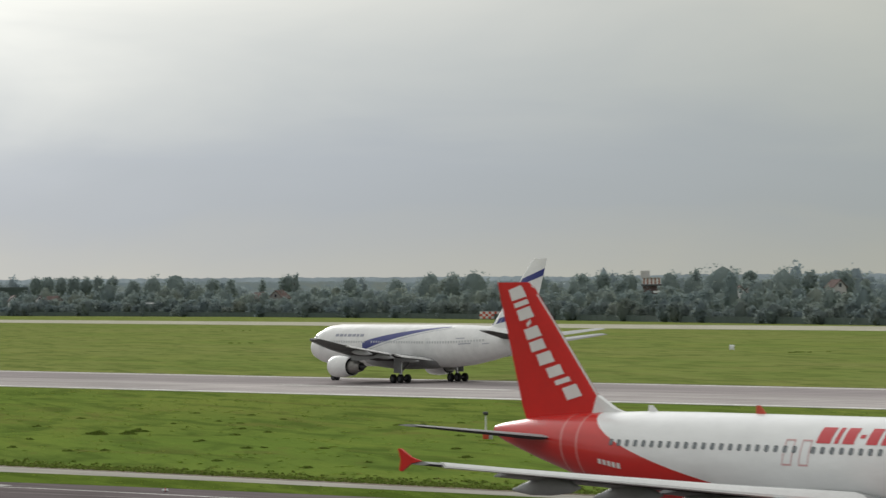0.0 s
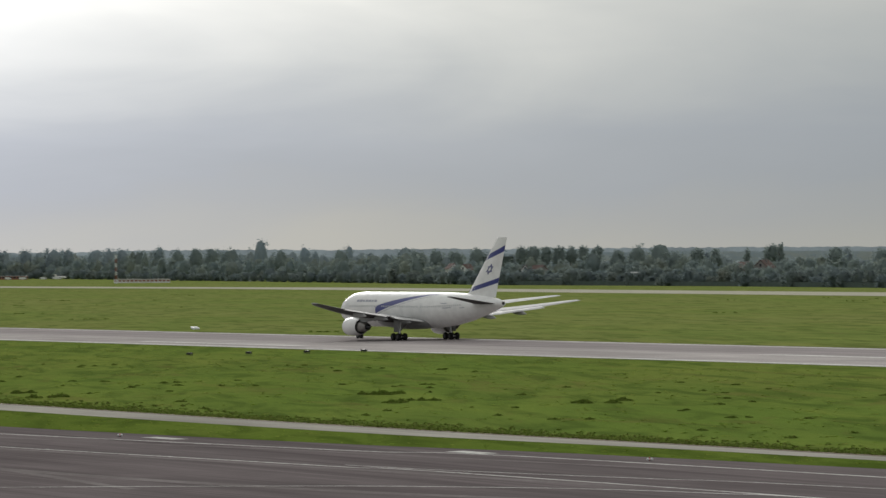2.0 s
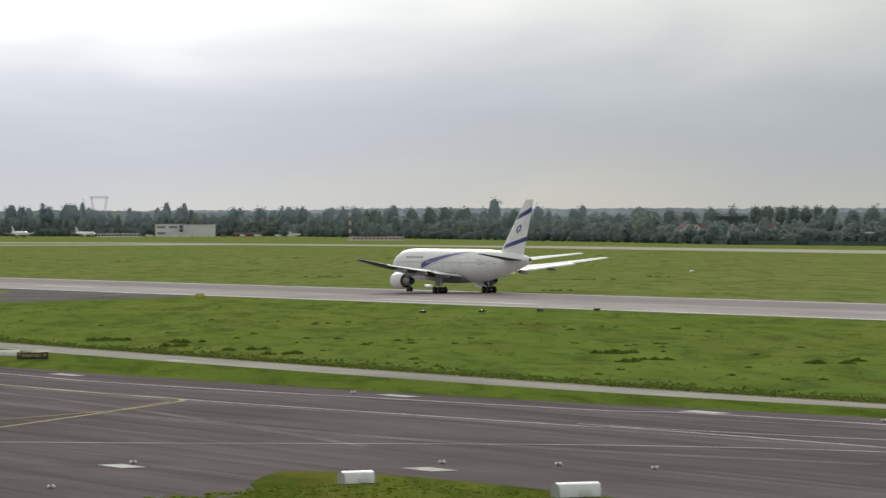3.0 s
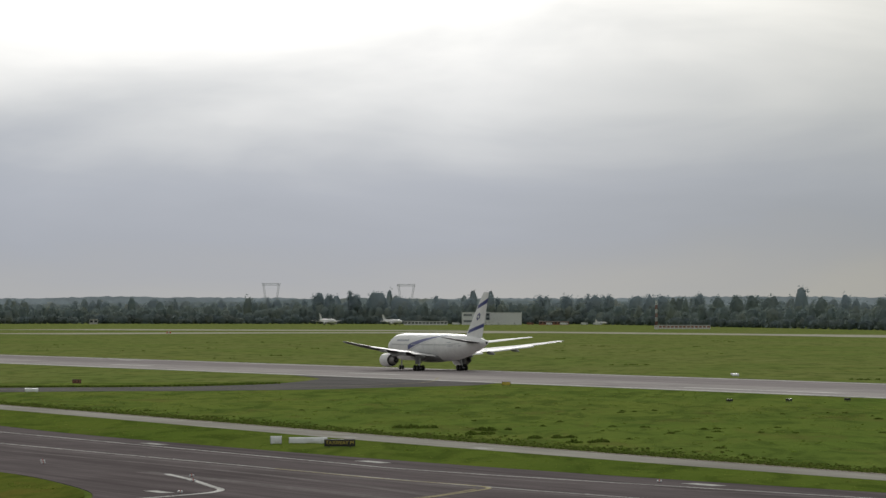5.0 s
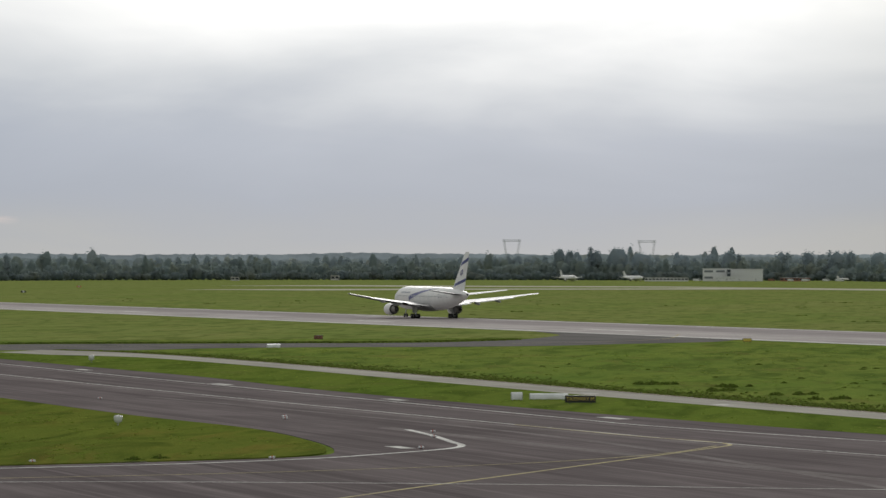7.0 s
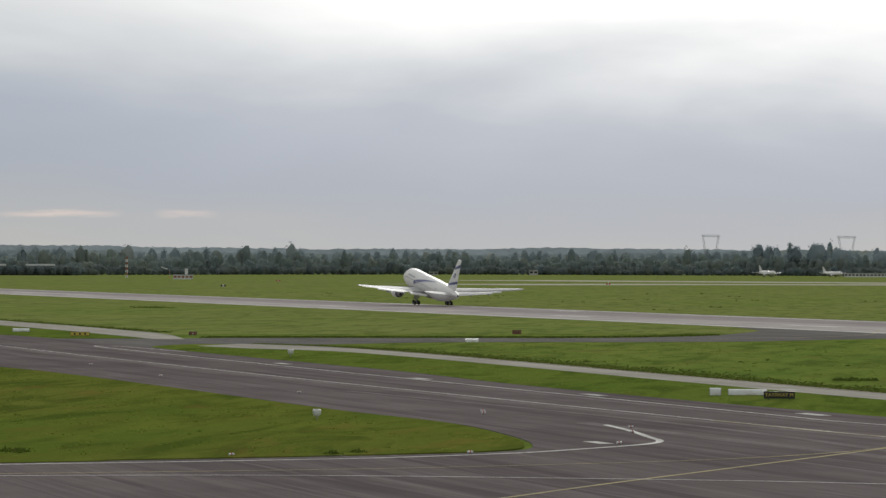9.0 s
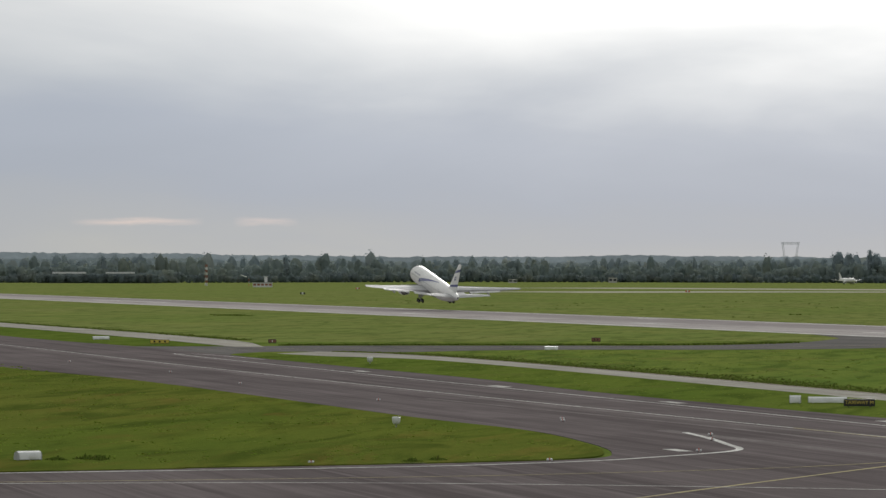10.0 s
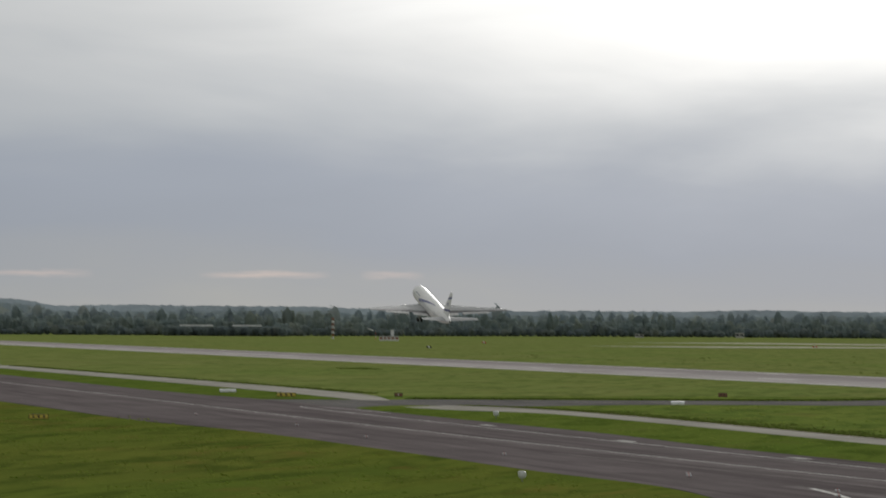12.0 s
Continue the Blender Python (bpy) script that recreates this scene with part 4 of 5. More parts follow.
        half = [(0, 0), (0.06, 0.28), (0.2, 0.46), (0.45, 0.48), (0.75, 0.28), (1, 0)] if side > 0 else [(0, 0), (0.06, 0.2), (0.2, 0.32), (0.45, 0.34), (0.75, 0.2), (1, 0)]
        v = 0
        for a, b in zip(half, half[1:]):
            if a[0] <= c <= b[0]:
                v = a[1] + (b[1] - a[1]) * (c - a[0]) / (b[0] - a[0])
        return (self.g - le - c * ch, side * (v * 0.10 * ch * 0.8 + out), h)


WIDE = dict(
    wing_aft_mat=M["wing_aft"],
    gear_s=25.2, nose_gear_s=5.6, gear_y=4.65, wheel_r=0.58, gear_top=3.2, bogie=(-0.72, 0.72),
    profile=[(1.2, 0.12, 0.12, 4.0), (1.6, 0.85, 0.85, 4.1), (2.3, 1.5, 1.45, 4.3), (3.5, 2.05, 2.05, 4.5), (5.2, 2.4, 2.5, 4.62), (7.5, 2.515, 2.7, 4.65),
             (30, 2.515, 2.7, 4.65), (34, 2.42, 2.5, 4.8), (38, 2.05, 2.1, 5.05), (42, 1.45, 1.5, 5.35), (45.5, 0.85, 0.85, 5.6), (47.2, 0.36, 0.38, 5.7)],
    wing=[(2.2, 15.2, 27.6, 3.1), (8.3, 19.4, 27.9, 3.75), (16, 24.9, 30.3, 4.7), (22.7, 30.2, 32.9, 5.75), (23.3, 31.0, 33.1, 5.85)],
    flaps=[(2.7, 7.6, 0.3), (9.2, 17.5, 0.2)], fairings=[5.2, 9.6, 14.2], slat=(3.2, 22.4), bright_slat=True,
    stab=[(0.9, 40.6, 46.4, 5.7), (9.3, 46.4, 48.6, 6.75)],
    fin=[(0, 35.9, 45.2, 6.6), (0, 37.8, 45.4, 7.3), (0, 45.4, 48.2, 15.1), (0, 46.0, 48.35, 15.45)],
    engine=(7.9, 2.1, 15.8, 1.3, 3.7), engine_mat=M["white"], engine_label="white engine nacelle", belly=(13, 30), belly_mat=M["wing_grey"],
    cockpit=[(28, 48, 2.8, 3.6), (30, 46, 3.7, 4.3)], body_mat=M["white"], body_label="white cabin body", fin_mat=M["white"], fin_label="white tail fin")


def make_wide():
    A = Airliner(WIDE)
    root = A.build("airliner", "white wide-body airliner with blue stripes taking off", "airplane", Matrix())
    for side in (1, -1):
        # the long blue sweep from the wing root up to the shoulder
        part("blue_sweep", A.patch(lambda t: (14.6 + 16.5 * t, -14 + 76 * t ** 0.86, 8 + 58 * t ** 0.76), 30, 0.015, side), M["blue"], root, "royal blue sweep of paint")
        part("grey_sweep", A.patch(lambda t: (15.0 + 17.0 * t, -18 + 76 * t ** 0.86, -16.5 + 76 * t ** 0.86), 30, 0.012, side), M["grey_letter"], root)
        for y0, y1, z0, z1 in ((0.0, 0.999, 13.4, 14.3), (0.0, 0.999, 8.75, 9.5)):
            tilt = 1.4 if z0 > 10 else 1.5
            fin = part("fin_stripe", A.fin_patch([(y0, z0 - tilt), (y1, z0), (y1, z1), (y0, z1 - tilt)], side), M["blue"], root, "blue stripe on the fin")
        # emblem: a six-pointed outline
        bm = bmnew()
        for flip in (0, 180):
            pts = [(0.50 + 0.135 * math.cos(radians(90 + flip + 120 * i)), 10.75 + 0.74 * math.sin(radians(90 + flip + 120 * i))) for i in range(3)]
            for i in range(3):
                a, b = pts[i], pts[(i + 1) % 3]
                rod(bm, A.fin_point(*a, side, 0.02), A.fin_point(*b, side, 0.02), 0.055, n=6)
        part("fin_emblem", bm, M["blue"], root, "blue star outline emblem")
        # title as plain bars
        for s, wd in ((8.6, 0.75), (9.5, 0.75), (10.4, 0.55), (11.2, 0.8), (12.15, 0.75), (13.05, 0.55), (13.8, 0.8)):
            part("title_bar", A.patch(lambda t: (s + wd * t, 25, 33), 4, 0.012, side), M["title_pale"], root)
        for s, wd, a in ((33.4, 1.6, 19), (34.0, 2.2, 2), (38.2, 1.2, -3)):
            part("registration_bar", A.patch(lambda t: (s + wd * t, a, a + 2.4), 4, 0.012, side), M["title_pale"], root)
        # cabin windows
        me = None
        for i in range(62):
            s = 6.6 + i * 0.52
            if 15.2 < s < 16.0 or 27.0 < s < 27.8:
                continue
            bm = bmnew()
            x, y, z = A.skin(s, 10, 0.005)
            if me is None:
                box(bm, 0, 0, 0, 0.22, 0.05, 0.3, 0.05)
                me = mesh_of("cabin_window", bm, M["window_pale"])
            else:
                bm.free()
            w = new("cabin_window", me)
            w.parent = root
            w.matrix_basis = pose(x, y * side, z)
        for s in (5.2, 15.6, 27.4, 36.6):
            part("cabin_door", A.patch(lambda t: (s + 1.0 * t, -12 + 0.4 * s * 0.1, 22), 3, 0.006, side), M["door_line"], root, "cabin door outline")
    bm = bmnew()
    bmesh.ops.create_uvsphere(bm, u_segments=10, v_segments=6, radius=0.16, matrix=pose(3.0, 0, 1.9))
    part("beacon", bm, M["beacon"], root, "glowing red belly beacon")
    return root


def glow(name, colour, strength):
    m = bpy.data.materials.new(name)
    m.use_nodes = True
    n = Nodes(m.node_tree)
    n.add("ShaderNodeOutputMaterial", Surface=n.add("ShaderNodeEmission", Color=(*colour, 1), Strength=strength).outputs[0])
    return m


M["flap_grey"] = plain("flap_grey_paint", (0.55, 0.545, 0.54), 0.5, 0, 0.25, 0.8)
M["beacon"] = glow("beacon_glow", (1.0, 0.08, 0.05), 3.0)


def livery(name):
    """White body with the rear in red, divided by a slanting curve."""
    def build(n):
        sep = n.add("ShaderNodeSeparateXYZ", Vector=n.co)
        x, z = sep.outputs[0], sep.outputs[2]
        low = n.math("SUBTRACT", 6.23, z)
        edge = n.math("ADD", -12.6, n.math("ADD", n.math("MULTIPLY", low, 1.1), n.math("MULTIPLY", n.math("POWER", n.math("MAXIMUM", low, 0.0), 2.0), 0.72)))
        red = n.math("GREATER_THAN", edge, x)
        ring = n.math("MINIMUM", n.math("LESS_THAN", n.math("ABSOLUTE", n.math("SUBTRACT", x, n.math("ADD", -14.2, n.math("MULTIPLY", low, 0.12)))), 0.07), red)
        ring2 = n.math("MINIMUM", n.math("LESS_THAN", n.math("ABSOLUTE", n.math("SUBTRACT", x, n.math("ADD", -13.0, n.math("MULTIPLY", low, 0.12)))), 0.07), red)
        dirt = n.noise(n.mapped(n.co, (0.4, 0.4, 1.5)), 1.0, 5.0, 0.6)
        w = n.mix(n.ramp(dirt, [(0.35, 0.0), (0.7, 1.0)]), (0.80, 0.80, 0.80), (0.72, 0.72, 0.72))
        r = n.mix(n.ramp(dirt, [(0.35, 0.0), (0.7, 1.0)]), (0.60, 0.017, 0.012), (0.50, 0.013, 0.010))
        c = n.mix(red, w, r)
        n.put(n.bsdf, "Base Color", n.mix(n.math("MULTIPLY", n.math("MAXIMUM", ring, ring2), 0.35), c, (0.75, 0.5, 0.48)))
    return material(name, build, 0.34, 0, 0.4, 0.3)


NARROW = dict(
    wing_aft_mat=M["wing_grey"],
    gear_s=17.7, nose_gear_s=5.07, gear_y=3.8, wheel_r=0.57, gear_top=2.85, bogie=(0.0,),
    profile=[(0, 0.1, 0.1, 3.63), (0.4, 0.65, 0.62, 3.71), (1.2, 1.15, 1.1, 3.83), (2.5, 1.6, 1.62, 4.05), (4.5, 1.9, 2.0, 4.16), (6, 1.975, 2.07, 4.19),
             (24, 1.975, 2.07, 4.19), (27.5, 1.85, 1.9, 4.33), (31, 1.45, 1.48, 4.64), (34.5, 0.88, 0.92, 4.96), (36.8, 0.4, 0.44, 5.13), (37.57, 0.2, 0.22, 5.2)],
    wing=[(1.85, 11.6, 19.6, 3.0), (6.4, 14.2, 19.3, 3.5), (12, 17.6, 20.9, 4.15), (17.05, 21.2, 22.9, 4.75)],
    flaps=[(2.2, 6.2, 0.25), (6.8, 13.2, 0.2)], fairings=[4.4, 8.2, 11.6], slat=(2.6, 16.6), bright_slat=False,
    stab=[(0.6, 32.4, 35.8, 4.95), (6.15, 35.5, 36.9, 5.6)],
    fin=[(0, 29.3, 35.5, 5.65), (0, 30.2, 35.8, 6.3), (0, 34.9, 37.4, 11.5), (0, 35.3, 37.45, 11.76)],
    engine=(5.75, 2.15, 10.4, 1.0, 3.5), engine_mat=M["red"], engine_label="red engine nacelle", belly=(11, 21.5), belly_mat=M["white"],
    cockpit=[(26, 46, 1.75, 2.6), (27, 44, 2.7, 3.3)], body_mat=livery("red_white_livery"), body_label="white body with red rear", fin_mat=M["red"], fin_label="red tail fin with white bars")


def make_narrow():
    A = Airliner(NARROW)
    root = A.build("airliner", "red and white narrow-body airliner taxiing", "airplane", Matrix())
    for side in (1, -1):
        # fin lettering as plain bars, one a letter, running down along the fin
        h1 = 11.42
        for i, tall in enumerate((0.5, 0.2, 0.46, 0.16, 0.46, 0.42, 0.48, 0.42, 0.2, 0.52)):
            hm = h1 - tall / 2
            le, te = A.fin_at(hm)
            mid = 0.5 if hm > 8.7 else 0.29 + 0.21 * (hm - 6.9) / 1.8
            half = (0.56 if i != 3 else 0.2) / (te - le)
            c0, c1 = mid - half, mid + half
            part("letter_bar", A.fin_patch([(c0, h1 - tall + 0.22), (c1, h1 - tall), (c1, h1), (c0, h1 + 0.22)], side), M["white_letter"], root, "white lettering bar")
            h1 -= tall + 0.11
        # bare metal leading edge of the fin
        part("fin_edge", A.fin_patch([(0.0, 6.4), (0.02, 6.4), (0.028, 11.6), (0.0, 11.6)], side, 0.012), M["door_line"], root, "bare pale leading edge")
        for s, wd, a in ((14.9, 0.8, 0), (14.45, 0.25, 0), (13.6, 0.65, 0), (13.1, 0.28, 1), (12.3, 0.62, 0), (11.55, 0.55, 0), (10.7, 0.6, 0), (10.0, 0.5, 0), (9.6, 0.2, 0), (8.75, 0.65, 0)):
            part("title_bar", A.patch(lambda t: (s + wd * t, 30 if not a else 38, 53 if not a else 43), 4, 0.012, side), M["red_letter"], root, "red lettering bar")
        for i in range(5):
            part("registration_bar", A.patch(lambda t: (27.3 + i * 0.34 + 0.24 * t, -14, -7), 2, 0.012, side), M["white_letter"], root)
        me = None
        for i in range(43):
            s = 5.6 + i * 0.533
            if 16.2 < s < 16.7:
                continue
            tilt = min((a * 0.5 for a in range(90)), key=lambda a: abs(A.skin(s, a, 0.0)[2] - 4.95))
            x, y, z = A.skin(s, tilt, 0.0)
            if me is None:
                bm = bmnew()
                box(bm, 0, 0, 0, 0.2, 0.05, 0.28, 0.06)
                me = mesh_of("cabin_window", bm, M["window_grey"])
            w = new("cabin_window", me)
            w.parent = root
            w.matrix_basis = pose(x, y * side, z, side * tilt)
        for s in (15.9, 16.85):
            for lo, hi, a, b in ((4, 33, 0.0, 0.05), (4, 33, 0.5, 0.55), (32, 34, 0, 0.55), (3, 5, 0, 0.55)):
                part("exit_outline", A.patch(lambda t: (s + a + (b - a) * t, lo, hi), 2, 0.012, side), M["pale_red_line"], root)
        # wing tip fence
        bm = bmnew()
        t = [(21.6, 4.85), (22.2, 4.98), (22.85, 5.3), (23.02, 5.28), (22.85, 4.88), (22.95, 4.45), (22.78, 4.42), (22.2, 4.74)]
        loft(bm, [[(A.g - s, side * (17.05 + o), z) for s, z in t] for o in (0.0, 0.08)])
        part("wingtip_fence", bm, M["red"], root, "red wingtip fence")
    # white fillet before the fin
    bm = bmnew()
    loft(bm, [[(A.g - s, o * k, z) for s, z, k in ((28.5, 6.05, 0.3), (29.6, 6.3, 0.8), (30.7, 6.85, 0.8), (30.9, 6.0, 1.6))] for o in (-0.16, 0.16)])
    part("fin_fillet", bm, M["white"], root, "white fillet before the fin")
    # aerials on the spine
    for s, mat, h in ((27.2, "white", 0.26), (20.6, "orange", 0.34), (9.0, "white", 0.26)):
        bm = bmnew()
        z = A.skin(s, 90)[2]
        x = A.g - s
        loft(bm, [[(x - 0.3, 0.03, z - 0.04), (x + 0.3, 0.03, z - 0.04), (x - 0.05, 0.02, z + h), (x - 0.28, 0.02, z + h)], [(x - 0.3, -0.03, z - 0.04), (x + 0.3, -0.03, z - 0.04), (x - 0.05, -0.02, z + h), (x - 0.28, -0.02, z + h)]])
        part("aerial", bm, M[mat], root)
    return root


wide_jet = make_wide()
narrow_jet = make_narrow()


# ---- airfield furniture ----
def facing(x, y, z=0.0, extra=0.0):
    """A pose whose +x looks back to the terrace."""
    return pose(x, y, z, 0, 0, math.degrees(math.atan2(-y, -x)) + extra)


def cabinet(x, y, w, h, d=0.6, turn=0.0, name="equipment_box", label="white enamel equipment box on short legs", mat="box_white"):
    """A low box with a rounded roof, end plates and legs; its long side across the view."""
    root = thing(name, label, "equipment box", facing(x, y, 0, turn), "white boxes on the grass")
    bm = bmnew()
    pts = [(-d / 2, 0.12), (d / 2, 0.12), (d / 2, h * 0.62), (d * 0.36, h * 0.88), (0, h), (-d * 0.36, h * 0.88), (-d / 2, h * 0.62)]
    loft(bm, [[(u, yy, z) for u, z in pts] for yy in (-w / 2, w / 2)])
    part("body", bm, M[mat], root)
    for yy in (-w / 2, w / 2):
        bm = bmnew()
        loft(bm, [[(u * 1.05, yy + o, 0.1 + (z - 0.12) * 1.03) for u, z in pts] for o in (-0.025, 0.025)])
        part("end_plate", bm, M["wing_grey"], root)
    for yy in (-w * 0.38, w * 0.38):
        bm = bmnew()
        rod(bm, (0, yy, 0), (0, yy, 0.16), 0.05, n=8)
        part("leg", bm, M["steel"], root)
    bm = bmnew()
    box(bm, d / 2 + 0.012, w * 0.12, h * 0.4, 0.02, w * 0.3, h * 0.3, 0.004)
    part("hatch", bm, M["door_line"], root)
    return root


for x, y, w, h, d in ((-149.4, 76.3, 1.45, 0.66, 0.7), (-137.5, 80.4, 1.9, 0.72, 0.8), (-226.8, 40.0, 1.45, 0.62, 0.7), (-310.8, 121.4, 0.95, 0.75, 0.6), (-310.6, 124.3, 3.3, 0.62, 0.6),
                      (-530.1, 169.5, 1.9, 0.62, 0.7), (-622, 121.7, 2.7, 0.6, 0.7), (-615.8, 329.3, 1.2, 0.5, 0.6), (-781.9, 489, 1.0, 0.5, 0.6), (-540.9, 508.8, 0.9, 1.0, 0.7), (-623.1, 332.9, 1.2, 0.5, 0.6)):
    cabinet(x, y, w, h, d, 24.0 if y < 100 else 0.0)


def round_lamp(x, y, r):
    root = thing("marker_lamp", "white drum-shaped marker lamp on a post", "lamp", facing(x, y), "drum lamps")
    bm = bmnew()
    rod(bm, (0, 0, 0), (0, 0, 0.35), 0.05, n=10)
    part("post", bm, M["steel"], root)
    bm = bmnew()
    loft(bm, [[(q * math.cos(6.283 * i / 18), q * math.sin(6.283 * i / 18), 0.3 + z) for i in range(18)] for z, q in ((0, r * 0.55), (0.1, r * 0.85), (r * 0.9, r), (r * 1.5, r * 0.98), (r * 1.62, r * 0.8))])
    part("drum", bm, M["box_white"], root)
    bm = bmnew()
    rod(bm, (0, 0, 0.3 + r * 1.62), (0, 0, 0.34 + r * 1.62), r * 0.7, n=16)
    part("lens", bm, M["wing_grey"], root, "grey glass lens")


round_lamp(-268.7, 74.2, 0.31)
round_lamp(-454.3, 122.1, 0.36)


def edge_light(x, y, k=1.0):
    root = thing("edge_light", "small white taxiway edge light with red cap", "light", facing(x, y), "taxiway edge lights")
    bm = bmnew()
    rod(bm, (0, 0, 0.0), (0, 0, 0.07), 0.2 * k, 0.15 * k, 12)
    part("base", bm, M["dark_metal"], root)
    for o in (-0.14 * k, 0.14 * k):
        bm = bmnew()
        bmesh.ops.create_uvsphere(bm, u_segments=10, v_segments=6, radius=0.125 * k, matrix=pose(0, o, 0.06 + 0.11 * k))
        part("lamp_head", bm, M["box_white"], root)
    bm = bmnew()
    rod(bm, (0, 0, 0.06), (0, 0, 0.06 + 0.3 * k), 0.05 * k, 0.03 * k, 8)
    part("cap", bm, M["orange"], root, "red cap")


for x, y in ((-167.7, 73.8), (-160.5, 86.5), (-156.6, 90.6), (-151.9, 93.0), (-153.7, 63.8), (-230.5, 117.5), (-182.1, 126.8), (-243.6, 89.2), (-228.5, 82.8), (-219.2, 70), (-277.3, 89.6),
             (-375.7, 87.6), (-325.3, 88.2), (-280.9, 90.7), (-219.7, 55.5), (-251, 91.8), (-420, 90), (-470, 88)):
    edge_light(x, y, 0.7)


def text_mesh(words, size):
    cu = bpy.data.curves.new("lettering", "FONT")
    cu.body, cu.size, cu.align_x, cu.align_y, cu.extrude = words, size, "CENTER", "CENTER", 0.004
    ob = bpy.data.objects.new("lettering", cu)
    scene.collection.objects.link(ob)
    bpy.context.view_layer.update()
    me = bpy.data.meshes.new_from_object(ob.evaluated_get(bpy.context.evaluated_depsgraph_get()))
    bpy.data.objects.remove(ob)
    me.name = "lettering"
    return me


def board(x, y, w, h, mat, label, words="", bars=0, letter="sign_yellow", turn=0.0, lift=0.2):
    """A lit taxiway board on two legs, with a frame; lettered, or with bars."""
    root = thing("taxiway_sign", label, "sign", facing(x, y, 0, turn), "taxiway signs")
    bm = bmnew()
    box(bm, 0, 0, lift + h / 2, 0.2, w, h, 0.02)
    part("panel", bm, M[mat], root)
    for yy, ww, zz, hh in ((0, w + 0.06, lift + h, 0.05), (0, w + 0.06, lift, 0.05), (-w / 2, 0.05, lift + h / 2, h), (w / 2, 0.05, lift + h / 2, h)):
        bm = bmnew()
        box(bm, 0, yy, zz, 0.25, ww, hh)
        part("frame", bm, M["black"], root)
    for yy in (-w * 0.35, w * 0.35):
        bm = bmnew()
        rod(bm, (0, yy, 0), (0, yy, lift + 0.02), 0.04, n=8)
        part("leg", bm, M["dark_metal"], root)
    if words:
        me = text_mesh(words, h * 0.76)
        me.materials.append(M[letter])
        t = new("lettering", me)
        t.parent = root
        t.matrix_basis = pose(0.112, 0, lift + h * 0.5, 90, 0, 90)
        tagged(t, "yellow lettering")
    for i in range(bars):
        bm = bmnew()
        box(bm, 0.11, (i - (bars - 1) / 2) * w / (bars + 0.6), lift + h / 2, 0.02, w * 0.1, h * 0.55)
        part("bar", bm, M[letter], root)


board(-300.0, 122.9, 2.55, 0.56, "black", "black taxiway sign with yellow lettering", "TAXIWAY M")
board(-582, 123, 2.9, 0.55, "sign_yellow", "yellow and black taxiway sign", bars=3, letter="black")
board(-592.7, 197.1, 1.4, 0.6, "board_brown", "dull red taxiway sign", bars=2, letter="black", lift=0.1)
board(-585.0, 141.5, 1.2, 0.5, "board_brown", "small dull red taxiway sign", bars=1, letter="white_letter")
board(-546.8, 252, 1.3, 0.5, "sign_yellow", "small yellow board beside the runway")
board(-444.1, 64.7, 2.2, 0.5, "sign_yellow", "yellow and black taxiway sign", bars=3, letter="black")


def approach_lamp(x, y, h):
    root = thing("frangible_mast", "white post with red foot and dark lamp head", "lamp post", facing(x, y), "red and white posts")
    bm = bmnew()
    box(bm, 0, 0, 0.34, 0.5, 0.46, 0.68, 0.05)
    part("foot", bm, M["orange"], root, "red foot box")
    bm = bmnew()
    rod(bm, (0, 0, 0.6), (0, 0, h - 0.25), 0.075, 0.06, 10)
    part("post", bm, M["box_white"], root)
    bm = bmnew()
    box(bm, 0, 0, h - 0.12, 0.3, 0.4, 0.26, 0.04)
    part("lamp_head", bm, M["dark_metal"], root, "dark lamp head")
    bm = bmnew()
    box(bm, 0.1, 0.38, 0.2, 0.3, 0.3, 0.4, 0.03)
    part("junction_box", bm, M["wing_grey"], root)


approach_lamp(-230.4, 190.6, 2.1)
approach_lamp(-233.0, 201.0, 1.95)
approach_lamp(-211.5, 185.6, 2.1)


def papi(x, y):
    root = thing("approach_light_unit", "dark slope indicator light box on legs", "light", pose(x, y, 0, 0, 0, 20), "row of slope indicator lights")
    bm = bmnew()
    box(bm, 0, 0, 0.28, 0.7, 0.5, 0.24, 0.04)
    part("housing", bm, M["black"], root)
    bm = bmnew()
    box(bm, 0.03, 0, 0.415, 0.76, 0.54, 0.03)
    part("lid", bm, M["dark_metal"], root)
    for a in (-0.26, 0.26):
        for b in (-0.18, 0.18):
            bm = bmnew()
            rod(bm, (a, b, 0), (a, b, 0.2), 0.035, n=6)
            part("leg", bm, M["dark_metal"], root)


for i in range(4):
    papi(-435.5, 232 + i * 8.6)


def checker_hut(x, y, w, h, a, label, legs=0.0):
    root = thing("checkered_hut", label, "hut", facing(x, y), "checkered huts")
    bm = bmnew()
    box(bm, -1.5, 0, legs + h / 2, 3.0, w, h, 0.04)
    part("wall_block", bm, M["box_white"], root)
    bm = bmnew()
    box(bm, -1.5, 0, legs + h + 0.08, 3.3, w + 0.3, 0.16, 0.03)
    part("roof", bm, M["wing_grey"], root)
    n, m = (6, 2) if legs == 0 else (8, 3)
    bm = bmnew()
    for i in range(n):
        for j in range(m):
            if (i + j) % 2:
                box(bm, 0.02, -w / 2 + (i + 0.5) * w / n, legs + (j + 0.5) * h / m, 0.05, w / n, h / m)
    part("check_pattern", bm, M[a], root, "painted checks")
    if legs:
        for yy in (-w * 0.4, w * 0.4):
            bm = bmnew()
            rod(bm, (-1.5, yy, 0), (-1.5, yy, legs + 0.1), 0.15, n=8)
            part("leg", bm, M["dark_metal"], root)


checker_hut(-684.6, 566, 6.6, 2.7, "black", "black and white checkered airfield hut")
checker_hut(-1259, 1045, 9.8, 3.0, "orange", "red and white checkered board hut on legs", 0.4)


